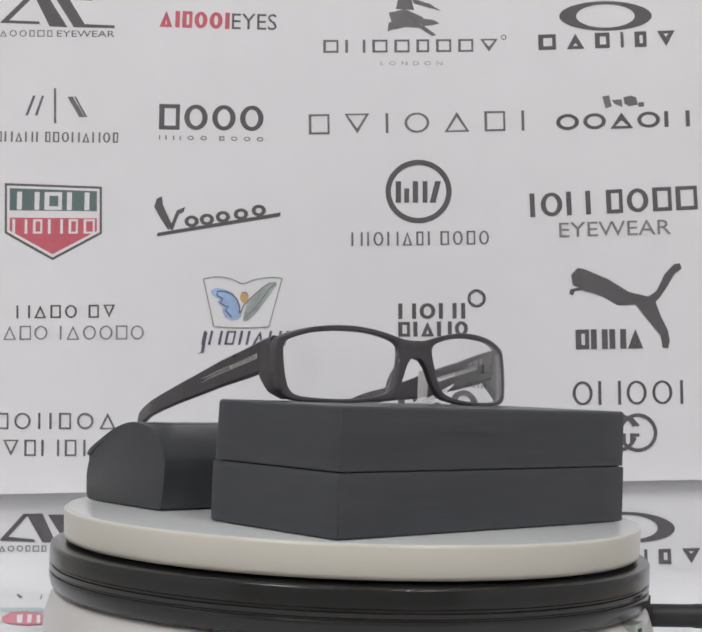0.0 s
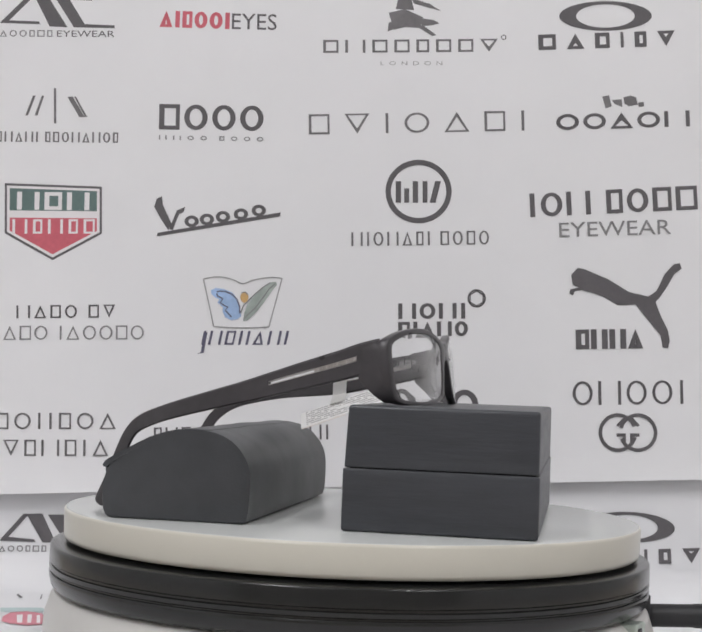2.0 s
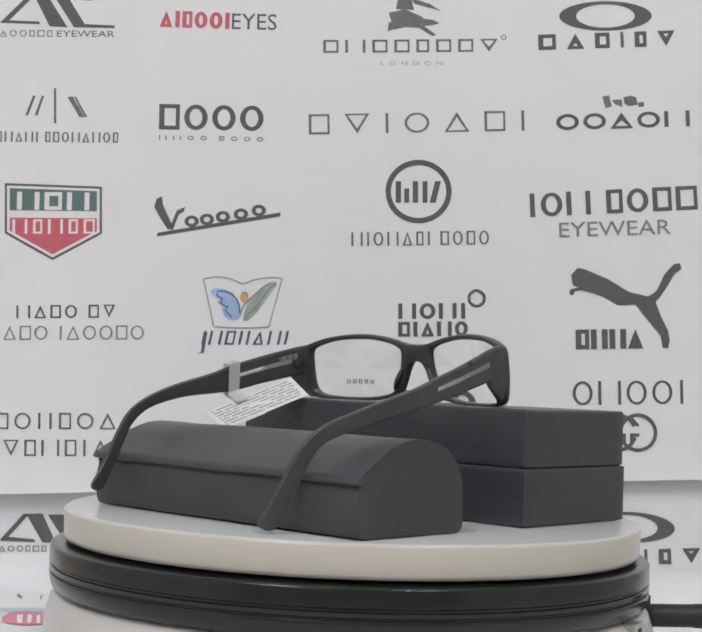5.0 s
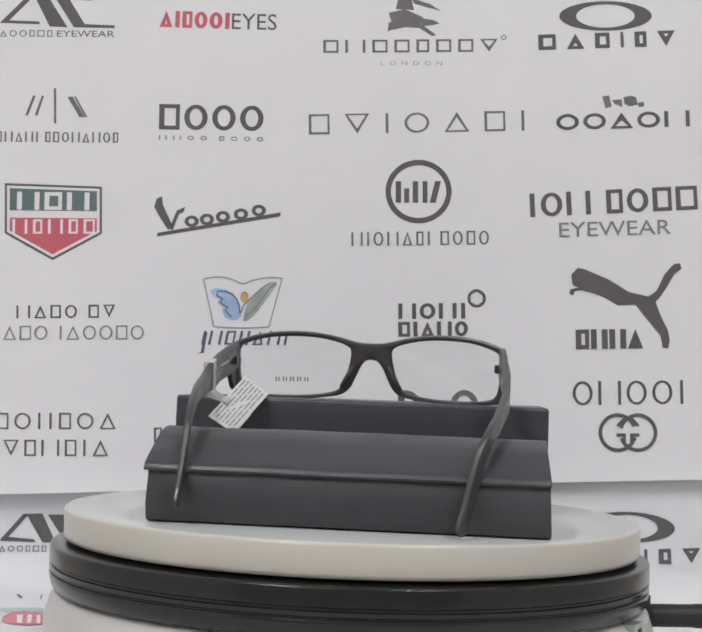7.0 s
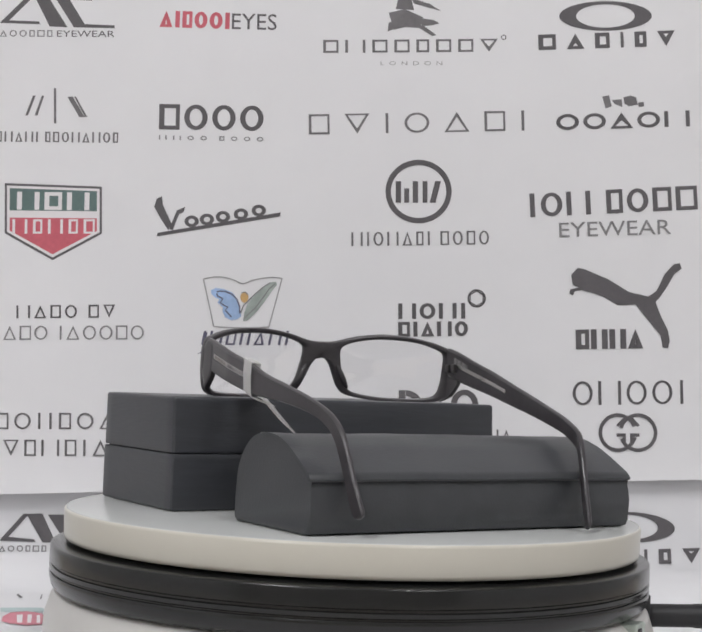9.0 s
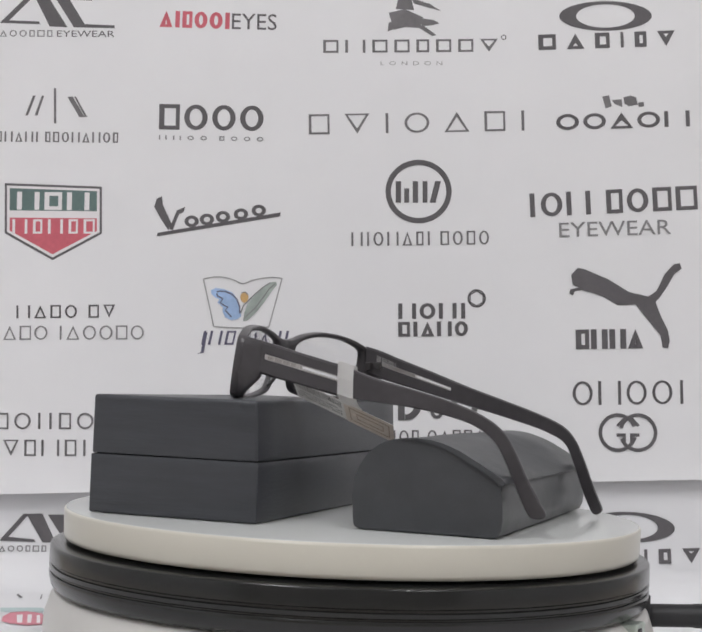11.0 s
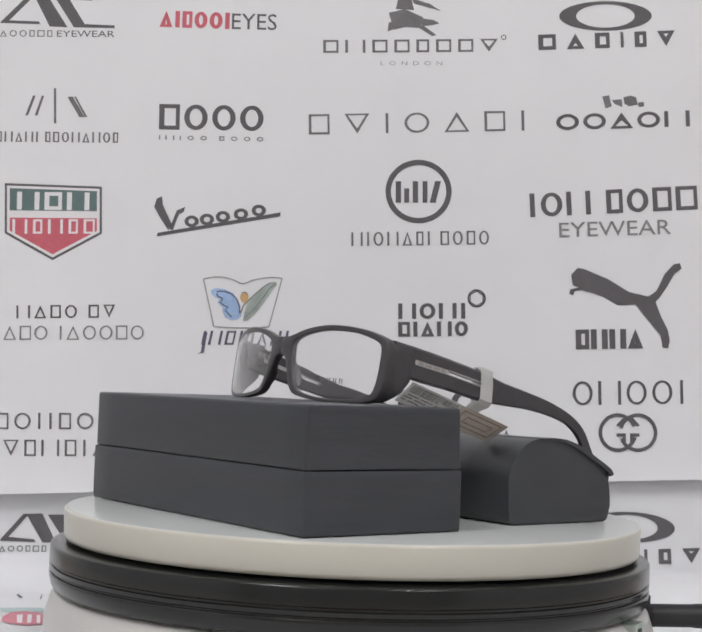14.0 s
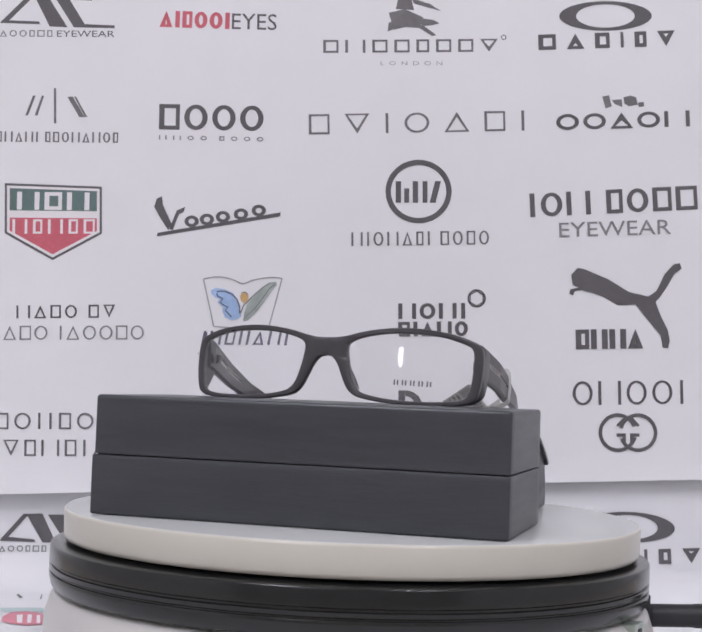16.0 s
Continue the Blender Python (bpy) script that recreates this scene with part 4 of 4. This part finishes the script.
for side, stations in ((1, RIGHT), (-1, LEFT)):
    part("end_piece", end_piece(side), frame_plastic, glasses, "", True)
    pane = part("lens", lens(side), lens_glass, glasses, "clear glossy lens", True)
    pane.visible_shadow = False
    part("nose_pad", pad(side), pad_plastic, glasses, "", True)
    arm = part("temple", temple(side, stations), frame_plastic, glasses, "wide dark side arm with an open slit", True)
    part("inlay", temple_strip(side, stations, 7, 17, CUT[0] + 0.01, CUT[1] - 0.01, -1.2, 1.5), steel, arm, "pale metal strip in the slit")
    for f0 in (CUT[0], CUT[1] - 0.035):
        part("slit_lining", temple_strip(side, stations, 17, 25, f0, f0 + 0.035, -1.72, 1.72), steel, arm, "bright metal lining of the slit")
    part("printed_bars", temple_bars(side, stations, 8, 16, 0.39, 0.50, 1.52, 0.05), gold_print, arm, "small raised writing as bars")
    part("printed_bars", temple_bars(side, stations, 5, 12, 0.20, 0.44, -1.78, -0.05), worn_print, arm, "pale writing on the inner face")
    hinge = part("hinge", block(*sorted((side * 0.0612, side * 0.0634)), 0.0190, 0.0262, 0.0150, 0.0192, 0.0004), hinge_metal, glasses, "small dark metal hinge")
    for hy in (0.0186, 0.0236):
        part("hinge_leaf", block(*sorted((side * 0.0596, side * 0.0612)), hy, hy + 0.0030, 0.0152, 0.0190, 0.0004), hinge_metal, hinge, "dark metal hinge leaf")


def lens_bars():
    """The brand mark on the lens, as plain bars."""
    bm = bmesh.new()
    for i in range(5):
        for off in ((0.0, 0.6), (1.3, 1.9)):
            x0, x1 = (30.6 + i * 3.35 + o for o in off)
            bm.faces.new([bm.verts.new(front_point(x, z, -2.1)) for x, z in ((x0, 8.6), (x1, 8.6), (x1, 10.8), (x0, 10.8))])
    return bm


part("lens_print", lens_bars(), ink, glasses, "small dark printed bars on the lens")

# ---- price tag ----
tag = thing("price_tag", "white adhesive price tag folded round one temple, hanging down", "tag")


def tag_sheet(corners, thick):
    a = [Vector(c) / 1000 for c in corners]
    nrm = (a[1] - a[0]).cross(a[3] - a[0]).normalized() * thick / 1000
    bm = bmesh.new()
    lo, hi = [bm.verts.new(c) for c in a], [bm.verts.new(c + nrm) for c in a]
    bm.faces.new(lo)
    bm.faces.new(hi[::-1])
    for i in range(4):
        bm.faces.new((lo[i], lo[(i + 1) % 4], hi[(i + 1) % 4], hi[i]))
    return bm


def on_tag(corners, s, k, lift):
    a = [Vector(c) / 1000 for c in corners]
    nrm = (a[1] - a[0]).cross(a[3] - a[0]).normalized() * lift / 1000
    return a[0].lerp(a[1], s).lerp(a[3].lerp(a[2], s), k) + nrm


def tag_marks(corners, cells, lift):
    bm = bmesh.new()
    for s0, s1, k0, k1 in cells:
        bm.faces.new([bm.verts.new(on_tag(corners, s, k, lift)) for s, k in ((s0, k0), (s1, k0), (s1, k1), (s0, k1))])
    return bm


# corners: front top, rear top, rear bottom, front bottom, in the box's space
LABEL = [(52.6, -10.2, 58.2), (59.6, 37.4, 40.6), (49.0, 34.6, 33.6), (41.6, -11.2, 50.4)]
MID = [tuple(Vector(LABEL[0]).lerp(LABEL[1], 0.52)), tuple(Vector(LABEL[3]).lerp(LABEL[2], 0.52))]
FRONT_HALF = [LABEL[0], MID[0], MID[1], LABEL[3]]
REAR_HALF = [MID[0], LABEL[1], LABEL[2], MID[1]]
sticker = part("label", tag_sheet(LABEL, 0.15), tag_white, tag, "white folded label")
FILM = [REAR_HALF[0], REAR_HALF[1], tuple(Vector(LABEL[1]).lerp(LABEL[2], 1.03)), tuple(Vector(MID[0]).lerp(MID[1], 1.03))]
film = part("film", tag_sheet(FILM, -0.10), tag_film, tag, "cloudy brownish film end")
rng = random.Random(4)
cells, s = [], 0.06
while s < 0.93:
    w = rng.choice((0.008, 0.014, 0.022))
    cells.append((s, s + w, 0.08, 0.42))
    s += w + rng.choice((0.010, 0.016, 0.024))
cells += [(0.06 + 0.044 * i, 0.086 + 0.044 * i, 0.50 + 0.13 * j, 0.565 + 0.13 * j) for j in range(3) for i in range(20) if (i + 2 * j) % 6]
for lift, name in ((-0.06, "barcode"), (0.21, "print_lines")):
    picks = cells if name == "barcode" else [(0.05 + 0.0235 * j, 0.070 + 0.0235 * j, 0.07 + 0.125 * i, 0.135 + 0.125 * i) for i in range(7) for j in range(38) if (i * 3 + j) % 9]
    part(name, tag_marks(FRONT_HALF if name == "barcode" else LABEL, picks, lift), tag_ink if name == "barcode" else faint_ink, sticker, "dark printed bars" if name == "barcode" else "rows of small printed bars")


def band():
    """The strip of film folded round the temple."""
    bm = bmesh.new()
    loop = [(61.3, 64.1), (65.5, 64.5), (65.8, 58.0), (65.4, 51.2), (63.4, 49.3), (57.0, 47.2), (54.0, 46.6), (54.2, 47.1), (57.2, 47.9), (61.2, 50.6), (61.1, 57.0)]
    rows = []
    for y, dz in ((15.2, 1.2), (22.0, -0.7)):
        rows.append([bm.verts.new((x / 1000, y / 1000, (z + dz) / 1000)) for x, z in loop])
    n = len(loop)
    for i in range(n):
        bm.faces.new((rows[0][i], rows[0][(i + 1) % n], rows[1][(i + 1) % n], rows[1][i]))
    bmesh.ops.solidify(bm, geom=bm.faces[:], thickness=0.0002)
    return bm


# two worn frames printed on the film end
frames = []
for s0, s1, k0, k1 in ((0.10, 0.92, 0.14, 0.86), (0.24, 0.80, 0.34, 0.66)):
    frames += [(s0, s1, k0, k0 + 0.05), (s0, s1, k1 - 0.05, k1), (s0, s0 + 0.02, k0 + 0.06, k1 - 0.06), (s1 - 0.02, s1, k0 + 0.06, k1 - 0.06)]
part("film_print", tag_marks(REAR_HALF, frames, -0.16), film_ink, film, "worn brown frames on the film")

part("band", band(), tag_white, tag, "white strip wrapped round the temple")


# ---- motion of the plate and of all that stands on it ----
def turntable_rows(local):
    return [(0.25 * i, turned(0.25 * i) @ local) for i in range(65)]


def motions():
    walk(plate, [(0.25 * i, pose(0, 0, 0, 0, 0, TURN_RATE * 0.25 * i)) for i in range(65)])
    walk(box, turntable_rows(BOX_AT))
    walk(case, turntable_rows(CASE_AT))
    walk(glasses, turntable_rows(GLASSES_AT))
    walk(tag, turntable_rows(Matrix.Identity(4)))


motions()
